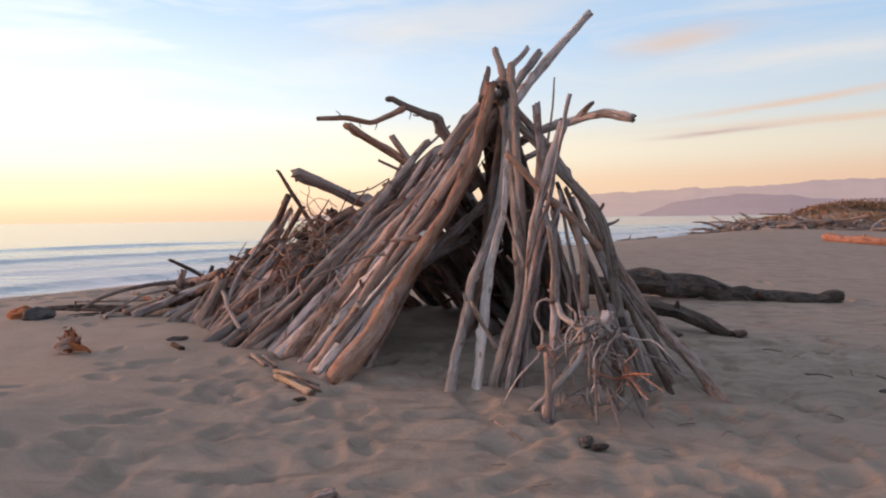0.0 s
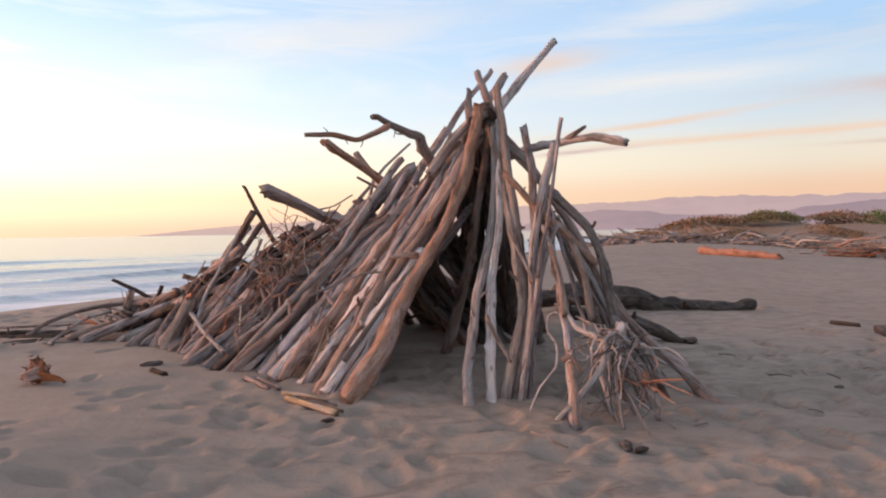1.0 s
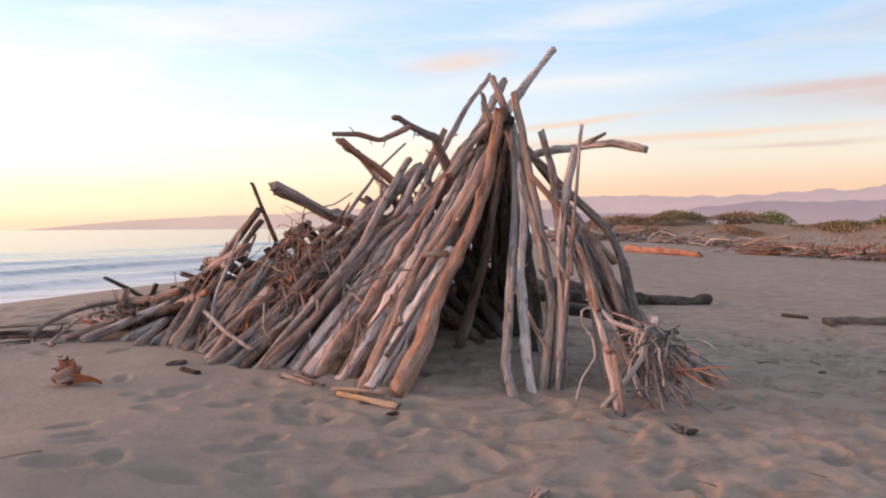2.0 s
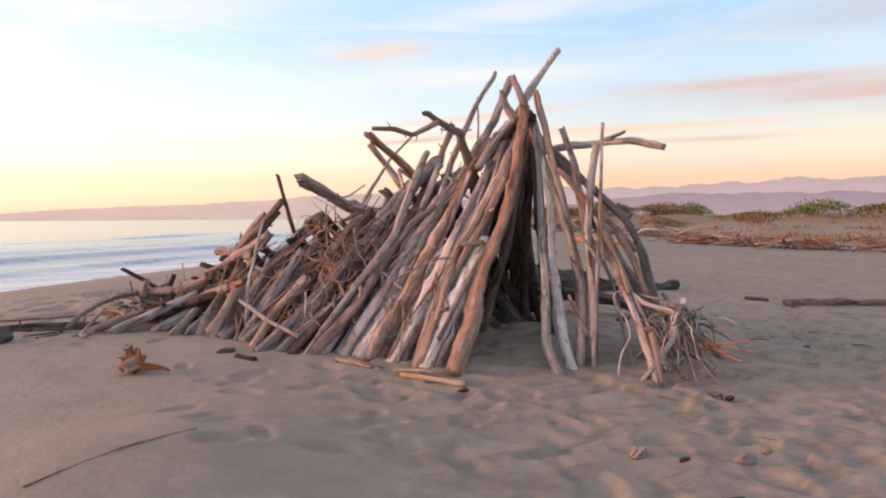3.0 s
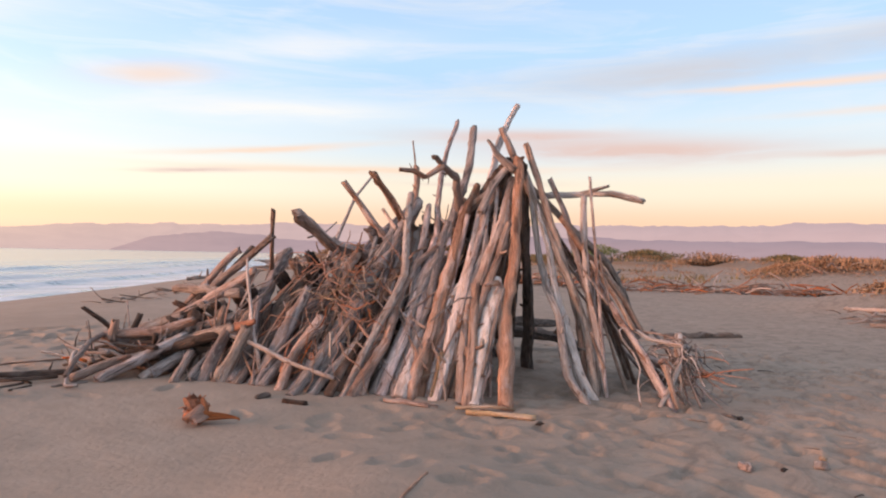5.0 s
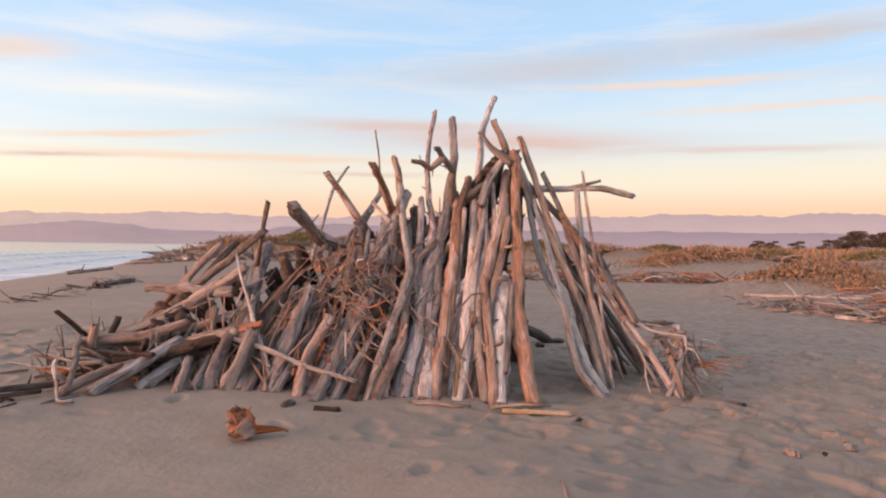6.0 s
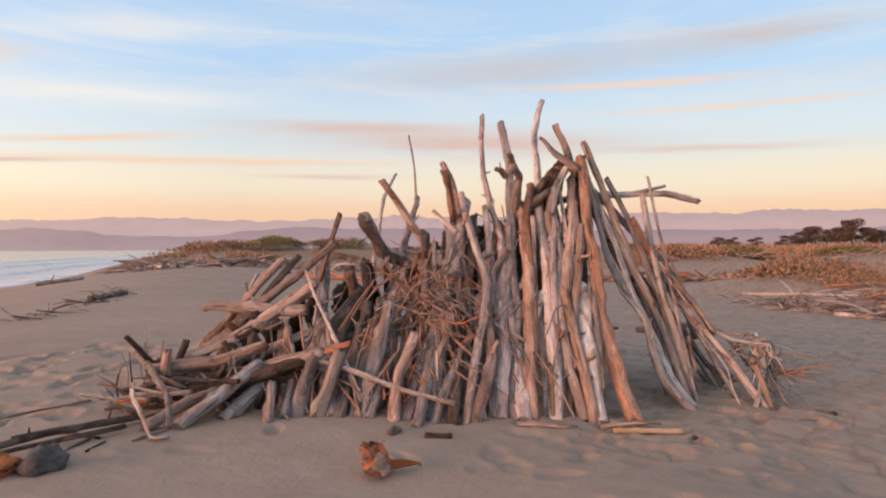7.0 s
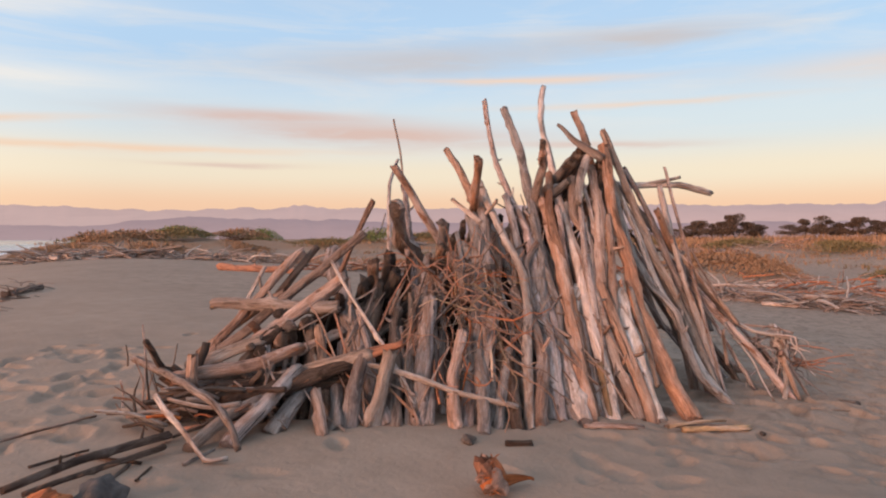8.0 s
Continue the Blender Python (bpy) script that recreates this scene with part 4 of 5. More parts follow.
# thin crooked sticks that lean on the side of the entrance
prop = random.Random(41)
for (x0, y0), (x1, y1, z1), r, m in (((1.12, 4.78), (0.98, 5.75, 1.72), 0.022, "grey"), ((1.30, 4.92), (1.05, 5.95, 1.62), 0.026, "brown"), ((1.46, 4.98), (1.10, 5.85, 1.50), 0.020, "tan"), ((1.58, 5.08), (1.16, 6.05, 1.66), 0.030, "grey"),
                                     ((1.70, 5.02), (1.22, 5.95, 1.38), 0.024, "dark"), ((1.82, 5.22), (1.28, 6.10, 1.48), 0.028, "brown"), ((1.92, 5.38), (1.36, 6.10, 1.25), 0.022, "grey"), ((1.40, 5.28), (1.02, 6.05, 1.80), 0.026, "dark"), ((1.55, 5.45), (1.12, 6.20, 1.76), 0.030, "brown"), ((0.98, 5.10), (0.95, 5.90, 1.58), 0.018, "rust")):
    z0 = ground_height(x0, y0)
    mid = ((x0 + x1) / 2 + prop.uniform(-0.07, 0.07), (y0 + y1) / 2 + prop.uniform(-0.07, 0.07), (z0 + z1) / 2 + prop.uniform(-0.05, 0.05))
    pole([(x0, y0, z0 - 0.03), mid, (x1, y1, z1)], r, r * 0.7, m, kink=1.0)


# ---- the shelter's inner layers ----
def ridge_height(l):
    """Height of the shelter's ridge above the sand, from the apex down to its tail."""
    return float(np.interp(l, [4.4, 4.9, 5.4, 6.0, 6.9, 7.5, 8.1, 8.5], [2.35, 2.2, 2.0, 1.65, 1.15, 0.85, 0.5, 0.35]))


def place(n, l):
    """A spot from its distance across the shelter and along it."""
    return 0.775 * n - 0.63 * l, 0.63 * n + 0.775 * l


fill = random.Random(17)
for i in range(50):
    l = 4.75 + 3.4 * (i + fill.uniform(-0.4, 0.4)) / 50
    n0 = float(np.interp(l, [4.5, 8.1], [2.70, 2.41])) + fill.uniform(0.12, 0.38)
    h = ridge_height(l) * (fill.uniform(0.72, 0.98) if l < 6.8 else fill.uniform(0.5, 0.85))
    lean, slide = fill.uniform(0.9, 1.1) * float(np.interp(l, [4.75, 5.3, 6.2], [1.45, 1.2, 1.0])), fill.uniform(-0.28, 0.12)
    x0, y0 = place(n0, l)
    x1, y1 = place(n0 + h / lean, l + slide * h)
    z0 = ground_height(x0, y0)
    mx, my = (x0 + x1) / 2 + fill.uniform(-0.04, 0.04), (y0 + y1) / 2 + fill.uniform(-0.04, 0.04)
    r = fill.uniform(0.020, 0.050)
    # brown and dark picks at the tail put the shade there into colour
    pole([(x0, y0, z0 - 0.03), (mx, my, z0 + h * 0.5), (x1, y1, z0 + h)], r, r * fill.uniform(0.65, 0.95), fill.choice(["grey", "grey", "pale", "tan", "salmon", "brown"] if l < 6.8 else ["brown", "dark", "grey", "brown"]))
# far side: the shade inside the shelter is put into mostly dark wood
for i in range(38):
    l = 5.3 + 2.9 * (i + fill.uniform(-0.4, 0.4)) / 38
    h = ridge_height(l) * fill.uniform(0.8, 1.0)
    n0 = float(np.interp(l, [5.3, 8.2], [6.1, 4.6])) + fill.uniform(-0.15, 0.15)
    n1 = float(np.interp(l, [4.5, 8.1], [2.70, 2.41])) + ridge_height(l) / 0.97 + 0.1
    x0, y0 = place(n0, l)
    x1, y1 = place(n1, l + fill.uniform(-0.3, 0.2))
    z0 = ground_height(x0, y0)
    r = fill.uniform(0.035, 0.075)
    pole([(x0, y0, z0 - 0.03), ((x0 + x1) / 2 + fill.uniform(-0.05, 0.05), (y0 + y1) / 2, z0 + h * 0.52), (x1, y1, z0 + h)], r, r * 0.8, fill.choice(["dark", "dark", "brown", "grey", "rust"]), label="shade-dark driftwood pole on the shelter's far side")

# more far-side poles, coloured dark to deepen the shade inside
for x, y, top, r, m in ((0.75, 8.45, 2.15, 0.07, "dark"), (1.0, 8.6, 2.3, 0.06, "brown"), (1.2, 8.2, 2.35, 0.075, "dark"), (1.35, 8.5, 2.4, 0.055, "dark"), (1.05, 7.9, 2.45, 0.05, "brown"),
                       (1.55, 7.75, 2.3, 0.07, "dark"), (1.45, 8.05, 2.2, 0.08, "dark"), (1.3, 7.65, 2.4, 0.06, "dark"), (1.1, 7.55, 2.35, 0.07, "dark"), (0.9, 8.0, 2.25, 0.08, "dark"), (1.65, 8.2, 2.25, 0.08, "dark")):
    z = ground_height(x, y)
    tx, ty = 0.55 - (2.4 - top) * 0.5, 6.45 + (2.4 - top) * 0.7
    pole([(x, y, z - 0.03), ((x + tx) / 2 + fill.uniform(-0.05, 0.05), (y + ty) / 2, z + top * 0.5), (tx, ty, z + top)], r, r * 0.75, m, label="shade-dark driftwood pole on the shelter's far side")

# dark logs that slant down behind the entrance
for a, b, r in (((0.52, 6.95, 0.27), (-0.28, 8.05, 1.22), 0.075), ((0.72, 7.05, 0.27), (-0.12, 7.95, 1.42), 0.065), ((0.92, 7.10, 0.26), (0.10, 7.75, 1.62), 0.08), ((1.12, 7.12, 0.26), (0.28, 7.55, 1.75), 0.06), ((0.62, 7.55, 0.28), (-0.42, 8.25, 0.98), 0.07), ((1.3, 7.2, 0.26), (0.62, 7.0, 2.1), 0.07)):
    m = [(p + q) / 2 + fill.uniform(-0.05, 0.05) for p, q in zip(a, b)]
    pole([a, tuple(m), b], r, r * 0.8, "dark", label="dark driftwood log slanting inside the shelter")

# short broken pieces heaped at the tail
for i in range(70):
    l, n0 = fill.uniform(7.7, 8.65), fill.uniform(2.35, 3.2)
    x, y = place(n0, l)
    z = ground_height(x, y) + fill.uniform(0.02, 0.30) * max(0.15, (8.9 - l))
    a, t, long = fill.uniform(-0.6, 0.6) + 2.2, fill.uniform(-0.35, 0.35), fill.uniform(0.16, 0.5)
    d = Vector((math.cos(a) * math.cos(t), math.sin(a) * math.cos(t), math.sin(t))) * long
    p = Vector((x, y, z))
    q = p + d
    q.z = max(q.z, ground_height(q.x, q.y) + 0.02)
    m = (p + q) / 2 + Vector((fill.uniform(-0.03, 0.03), fill.uniform(-0.03, 0.03), fill.uniform(0, 0.04)))
    r = fill.uniform(0.010, 0.028)
    # salmon and orange picks carry sunlight in the colour of some splinters
    pole([p, m, q], r, r * 0.7, fill.choice(["tan", "dark", "rust", "dark", "dark", "pale", "salmon", "orange"]), name="driftwood_stick", label="short broken driftwood stick in the tail heap", group="sticks at the shelter's tail", sides=6, knots=False)


for i in range(26):      # bristling thin twigs round the tail
    l, n0 = fill.uniform(8.1, 8.9), fill.uniform(2.5, 3.6)
    x, y = place(n0, l)
    p = Vector((x, y, ground_height(x, y) + fill.uniform(0.0, 0.12)))
    d = Vector((fill.uniform(-0.9, 0.5), fill.uniform(-0.5, 0.9), fill.uniform(0.1, 1.1))).normalized() * fill.uniform(0.16, 0.42)
    m = p + d * 0.5 + Vector((fill.uniform(-0.03, 0.03), fill.uniform(-0.03, 0.03), 0.01))
    pole([p - d * 0.15, m, p + d], fill.uniform(0.006, 0.013), 0.004, fill.choice(["dark", "brown", "dark", "rust"]), name="twig", label="thin dark twig sticking out of the tail heap", group="sticks at the shelter's tail", sides=6, knots=False, kink=0.9)

# thin twigs caught on the face of the shelter
for i in range(95):
    l = fill.uniform(4.8, 8.0)
    h = ridge_height(l) * fill.uniform(0.1, 0.9)
    n0 = float(np.interp(l, [4.5, 8.1], [2.70, 2.41])) + h / 0.97 - fill.uniform(0.02, 0.09)
    x, y = place(n0, l)
    z = ground_height(x, y) + h
    a, long = fill.uniform(-1.0, 1.0), fill.uniform(0.25, 0.8)
    d = Vector((0.775 * math.cos(a) * 0.7 - 0.63 * math.sin(a), 0.63 * math.cos(a) * 0.7 + 0.775 * math.sin(a), 0.7 * math.cos(a))).normalized() * long
    p = Vector((x, y, z)) - d * 0.5
    p.z = max(p.z, ground_height(p.x, p.y) + 0.02)
    m = Vector((x, y, z)) + Vector((fill.uniform(-0.04, 0.04), fill.uniform(-0.04, 0.04), fill.uniform(-0.04, 0.04)))
    r = fill.uniform(0.006, 0.014)
    pole([p, m, m + d * 0.5], r, r * 0.6, fill.choice(["tan", "rust", "salmon", "orange", "tan"]), name="twig", label="thin reddish twig caught on the shelter's poles", group="twigs on the shelter", sides=6, knots=False, kink=0.9)

# tangle of fine roots caught among the poles
def curl(rng, start, heading, length, bend, sag):
    """A wandering line of points."""
    p, d, out = Vector(start), Vector(heading).normalized(), [Vector(start)]
    for _ in range(7):
        d = (d + Vector((rng.uniform(-bend, bend), rng.uniform(-bend, bend), rng.uniform(-bend, bend) - sag))).normalized()
        p = p + d * length / 7
        out.append(p.copy())
    return out


tangle = pole([(-0.98, 7.32, 1.58), (-1.25, 7.1, 1.40), (-1.42, 6.98, 1.18)], 0.05, 0.035, "rust", name="root_tangle", label="orange-brown tangle of fine roots hanging on the poles", group="roots", rough=0.3)
wild = random.Random(23)
for i in range(150):
    f = wild.random()
    start = Vector((-1.05, 7.22, 1.55)).lerp(Vector((-1.78, 6.62, 0.72)), f) + Vector((wild.uniform(-0.24, 0.24), wild.uniform(-0.24, 0.24), wild.uniform(-0.1, 0.12)))
    line = curl(wild, start, (wild.uniform(-0.9, 0.5), wild.uniform(-0.9, 0.4), wild.uniform(-0.8, 0.5)), wild.uniform(0.3, 0.75), 0.6, 0.10)
    r = wild.uniform(0.004, 0.010)
    branch(tangle, line, r, r * 0.5, wild.choice(["salmon", "orange", "amber", "orange", "tan", "salmon"]), name="root", sides=5, step=0.05, knots=False, kink=0.6)
for i in range(46):      # fine rootlets of the bleached stump
    start = Vector((1.05, 4.55, 0.70)) + Vector((wild.uniform(-0.12, 0.14), wild.uniform(-0.1, 0.12), wild.uniform(-0.1, 0.1)))
    line = curl(wild, start, (wild.uniform(-0.8, 0.9), wild.uniform(-0.6, 0.5), wild.uniform(-0.7, 0.4)), wild.uniform(0.3, 0.7), 0.75, 0.22)
    line = [Vector((q.x, q.y, min(max(q.z, 0.18), start.z + 0.04))) for q in line]
    r = wild.uniform(0.005, 0.012)
    branch(root_ball, line, r, r * 0.5, wild.choice(["pale", "tan", "grey", "grey"]), name="root", sides=5, step=0.05, knots=False, kink=0.6)
for i in range(9):      # reddish strands blown to the lee of the stump
    start = Vector((1.15, 4.55, 0.50)) + Vector((wild.uniform(-0.1, 0.15), wild.uniform(-0.15, 0.1), wild.uniform(-0.1, 0.12)))
    line = curl(wild, start, (-0.2, -0.9, wild.uniform(-0.5, 0.25)), wild.uniform(0.3, 0.55), 0.2, 0.03)
    line = [Vector((q.x, q.y, max(q.z, 0.19))) for q in line]
    branch(root_ball, line, 0.009, 0.005, "orange", name="root", sides=5, step=0.05, knots=False)


for end in ((1.30, 4.18, 0.17), (1.08, 4.12, 0.17)):      # low roots that spread over the sand
    start = Vector((1.02, 4.58, wild.uniform(0.42, 0.66)))
    end = Vector(end)
    mid = start.lerp(end, 0.5) + Vector((wild.uniform(-0.06, 0.06), wild.uniform(-0.06, 0.06), wild.uniform(-0.02, 0.1)))
    branch(root_ball, [start, mid, end], 0.010, 0.005, wild.choice(["tan", "rust", "grey"]), name="root", sides=6, step=0.05, knots=False, kink=1.2)


# ---- loose things on the sand ----
def lump(name, mat, centre, size, seed, label, category, rough=0.45, turn=0.0, cuts=4, sink=0.25, group=""):
    """An uneven lump (stone, clod, rotten wood) half settled in the sand."""
    bm = bmesh.new()
    bmesh.ops.create_icosphere(bm, subdivisions=cuts, radius=1.0)
    for v in bm.verts:
        q = v.co * 1.3 + Vector((seed * 3.1, seed * 1.7, 0))
        f = 1 + rough * noise.noise(q) + rough * 0.5 * noise.noise(q * 2.6) + rough * 0.3 * noise.noise(q * 6.0)
        v.co = Vector((v.co.x * size[0] * f, v.co.y * size[1] * f, v.co.z * size[2] * f))
    me = bpy.data.meshes.new(name)
    layer = bm.loops.layers.uv.new("UVMap")
    for face in bm.faces:
        face.smooth = True
        for loop in face.loops:
            loop[layer].uv = (loop.vert.co.x, loop.vert.co.y + loop.vert.co.z)
    bm.to_mesh(me)
    bm.free()
    me.materials.append(mat)
    ob = new(name, me)
    x, y = centre
    ob.matrix_world = pose(x, y, ground_height(x, y) + size[2] * (1 - 2 * sink), 0, 0, turn)
    return tagged(ob, label, category, group)


def lying(a, b, r, mat, name, label, r1=None, group="driftwood on the sand", lift=0.6, bow=0.0, **shape):
    """A stick that lies on the sand from a to b."""
    p = [Vector((*a, ground_height(*a) + r * lift)), Vector((*b, ground_height(*b) + r * lift))]
    mid = (p[0] + p[1]) / 2 + Vector((-(p[1] - p[0]).y, (p[1] - p[0]).x, 0)) * bow
    mid.z = ground_height(mid.x, mid.y) + r * lift
    return pole([p[0], mid, p[1]], r, r1 or r * 0.8, mat, name=name, label=label, group=group, **shape)


def rotten_chunk():
    """A shaggy piece of rotten root: a body, raised and broken ends, a thin tail, and torn fibres all over."""
    x, y = -3.25, 5.92
    z = ground_height(x, y)
    body = pole([(x - 0.10, y + 0.03, z + 0.055), (x - 0.02, y, z + 0.065), (x + 0.07, y - 0.05, z + 0.05), (x + 0.13, y - 0.09, z + 0.035), (x + 0.18, y - 0.13, z + 0.02)], 0.046, 0.012, "orange", name="rotten_root", label="orange rotten root chunk lying on the sand", group="driftwood on the sand", stubs=False, sides=16, step=0.012, rough=0.75, kink=0.5)
    rng = random.Random(4)
    ends = [(-0.10, 0.06, 0.19, 0.045), (-0.05, 0.04, 0.17, 0.03), (-0.16, -0.02, 0.04, 0.04), (-0.15, 0.05, 0.11, 0.032), (-0.09, -0.05, 0.05, 0.035), (0.0, 0.04, 0.12, 0.03)]
    for dx, dy, dz, r in ends:
        branch(body, [(x - 0.05, y + 0.01, z + 0.06), (x - 0.03 + dx * 0.5, y + dy * 0.5, z + 0.03 + dz * 0.55), (x + dx, y + dy, z + dz)], r * 1.3, r * 0.8, "orange", name="stub", sides=14, step=0.012, rough=0.8)
    for i in range(80):
        dx, dy, dz, r = rng.choice(ends)
        start = Vector((x - 0.04, y, z + 0.06)).lerp(Vector((x + dx, y + dy, z + dz)), rng.uniform(0.4, 1.05)) + Vector((rng.uniform(-1, 1), rng.uniform(-1, 1), rng.uniform(-1, 1))) * r * 0.6
        d = Vector((rng.uniform(-1, 0.7), rng.uniform(-1, 0.8), rng.uniform(-0.4, 1.0))).normalized() * rng.uniform(0.02, 0.055)
        branch(body, [start, start + d * 0.5 + Vector((0, 0, 0.004)), start + d], rng.uniform(0.004, 0.009), 0.003, "orange", name="fibre", sides=5, step=0.02, knots=False)


rotten_chunk()
lying((-2.505, 6.172), (-2.369, 6.037), 0.030, "dark", "bark_chip", "small dark flat piece of bark on the sand", sides=8)
splinter = lying((-1.316, 5.207), (-0.956, 4.762), 0.024, "amber", "split_log", "yellow splintered log end on the sand", r1=0.03, sides=8, rough=0.3)
branch(splinter, [(-1.36, 5.3, 0.31), (-1.18, 5.08, 0.33), (-1.02, 4.92, 0.32)], 0.016, 0.010, "amber", name="splinter", sides=6)
for i in range(9):
    f = fill.random()
    x, y = -1.70 + 0.52 * f + fill.uniform(-0.06, 0.06), 5.95 - 0.80 * f + fill.uniform(-0.06, 0.06)
    dx, dy = 0.22 * fill.uniform(0.6, 1.2), -0.30 * fill.uniform(0.6, 1.2)
    lying((x, y), (x + dx, y + dy), fill.uniform(0.010, 0.024), fill.choice(["tan", "rust", "brown", "tan"]), "bark_strip", "thin strip of torn bark along the shelter's foot", sides=6)
lying((-3.72, 3.30), (-3.01, 3.77), 0.010, "rust", "reed", "long thin reddish stick lying on open sand", sides=6, lift=0.9, bow=0.0, stubs=False)
lying((0.313, 4.287), (0.45, 3.976), 0.008, "brown", "twig", "thin brown twig lying on the sand", sides=6)
for (x, y), s, m, t in (((-0.59, 3.18), 0.055, "tan", 40), ((-0.05, 2.88), 0.06, "tan", 10), ((0.83, 3.95), 0.05, "dark", 70), ((0.9, 3.88), 0.035, "dark", 20), ((-2.56, 6.42), 0.06, "dark", 30), ((-1.02, 4.66), 0.03, "dark", 0),
                        ((2.35, 6.95), 0.07, "dark", 15), ((3.1, 7.05), 0.08, "dark", 50), ((3.35, 5.1), 0.03, "dark", 0), ((-0.4, 3.0), 0.03, "dark", 0), ((0.2, 2.95), 0.035, "amber", 20)):
    lump("wood_chip", WOOD[m], (x, y), (s * 1.5, s * 0.8, s * 0.5), x * 3 + y, "small weathered wood chip on the sand", "driftwood", turn=t, cuts=3, group="chips on the sand")
STONE = plain("blue_grey_stone", (0.045, 0.045, 0.05), (0.13, 0.12, 0.122), 9.0, 0.75, 0.02)
lump("stone", STONE, (-4.52, 7.48), (0.15, 0.11, 0.085), 2.0, "blue-grey cracked stone lying by the branches", "stone", rough=0.35, turn=30)
lump("rotten_log_end", WOOD["orange"], (-4.74, 7.58), (0.15, 0.10, 0.08), 5.0, "orange rotten log end beside a stone", "driftwood", rough=0.4, turn=20)
for a, b, r, m in (((-4.1, 8.25), (-4.0, 7.82), 0.012, "dark"), ((-4.32, 7.7), (-4.05, 7.86), 0.012, "brown"), ((-4.2, 7.62), (-4.02, 7.72), 0.009, "dark"), ((-4.35, 8.3), (-4.0, 8.28), 0.010, "dark"), ((-3.9, 7.6), (-3.6, 7.66), 0.012, "pale"), ((-4.9, 8.9), (-3.5, 8.9), 0.014, "tan")):
    lying(a, b, r, m, "twig", "thin broken twig lying on the sand", sides=6)
mound = lying((5.9, 7.42), (8.05, 7.09), 0.09, "brown", "fallen_log", "weathered brown log half buried in the sand", r1=0.08, group="logs lying on the sand", sides=12, rough=0.35, bow=0.05, lift=0.15, stubs=False)
lying((5.82, 8.14), (6.05, 7.88), 0.04, "dark", "fallen_log", "low dark log end half buried in the sand", group="logs lying on the sand", lift=0.3)
log = lying((14.43, 25.5), (15.85, 22.55), 0.17, "orange", "fallen_log", "smooth orange sunlit log lying on the beach", r1=0.15, group="logs lying on the sand", sides=12, rough=0.05)
# thin uprights stuck in the sand beyond the tail
for x, y, h, m in ((-2.75, 9.3, 0.55, "grey"), (-3.2, 9.0, 0.2, "grey"), (-2.2, 10.2, 0.22, "dark")):
    z = ground_height(x, y)
    pole([(x, y, z - 0.05), (x + 0.01, y, z + h * 0.5), (x - 0.015, y, z + h)], 0.010, 0.006, m, name="twig", label="thin bare twig standing in the sand", group="twigs in the sand", sides=6, knots=False)


# ---- drift lines: heaps of small wood left by the tide ----
def merged(name, pieces, mats, label, category="driftwood"):
    """Many small sticks in one mesh; each has its own material slot."""
    verts, faces, uvs, slots = [], [], [], []
    for (v, f, u), slot in pieces:
        o = len(verts)
        verts += [tuple(q) for q in v]
        faces += [tuple(i + o for i in g) for g in f]
        uvs += u
        slots += [slot] * len(f)
    ob = mesh_object(name, verts, faces, WOOD[mats[0]], uvs)
    for m in mats[1:]:
        ob.data.materials.append(WOOD[m])
    ob.data.polygons.foreach_set("material_index", np.array(slots, dtype=np.int32))
    return tagged(ob, label, category, kind="stuff")


def drift(name, spine, spread, count, high, size, mats, label, seed, up=0.25):
    rng = random.Random(seed)
    pieces = []
    for i in range(count):
        k = rng.randrange(len(spine) - 1)
        f = rng.random()
        x = spine[k][0] + (spine[k + 1][0] - spine[k][0]) * f + rng.gauss(0, spread)
        y = spine[k][1] + (spine[k + 1][1] - spine[k][1]) * f + rng.gauss(0, spread)
        a, t = rng.uniform(0, 6.28), rng.uniform(-up, up) + (rng.random() < 0.08) * rng.uniform(0.2, 0.7)
        long = size * rng.uniform(0.35, 1.0) * (1.8 if rng.random() < 0.08 and abs(t) < 0.3 else 1.0)
        z = ground_height(x, y) + rng.random() ** 2 * high
        d = Vector((math.cos(a) * math.cos(t), math.sin(a) * math.cos(t), math.sin(t))) * long
        p = Vector((x, y, z + 0.02))
        m = p + d * 0.5 + Vector((rng.uniform(-0.1, 0.1), rng.uniform(-0.1, 0.1), rng.uniform(-0.02, 0.1))) * long
        r = long * rng.uniform(0.018, 0.05)
        pieces.append((tube([p, m, p + d], r, r * 0.6, sides=5, step=0.3, knots=False), rng.randrange(len(mats))))
    return merged(name, pieces, mats, label)


drift("drift_line", [(18, 44), (20, 42.5), (23, 40.5), (26, 37.5), (28, 33)], 1.0, 560, 0.5, 1.7, ["rust", "tan", "brown", "tan", "pale"], "line of small tangled driftwood along the dunes", 51)
drift("drift_line", [(22, 27), (26, 22.5), (30, 16.5), (33, 11)], 1.0, 560, 0.4, 1.5, ["rust", "tan", "orange", "pale", "brown"], "line of small tangled driftwood below the dunes", 52)
drift("drift_line", [(-1.2, 15.3), (0.4, 17.0), (2.4, 19.2), (4.0, 22)], 0.2, 70, 0.1, 0.5, ["brown", "tan", "dark"], "thin line of small driftwood on the slope", 53)
drift("drift_heap", [(18.5, 7.6), (17.0, 6.0), (16.0, 4.6), (14.8, 3.6), (14.2, 2.6), (15.5, 1.5)], 0.5, 420, 0.32, 0.9, ["tan", "rust", "pale", "grey", "brown"], "heap of grey and tan driftwood on the sand", 54)
drift("drift_heap", [(21, 5.5), (20, 2.5), (19, -0.5), (18, -3)], 0.8, 300, 0.45, 1.1, ["tan", "rust", "orange", "pale"], "heap of reddish driftwood by the dunes", 55)
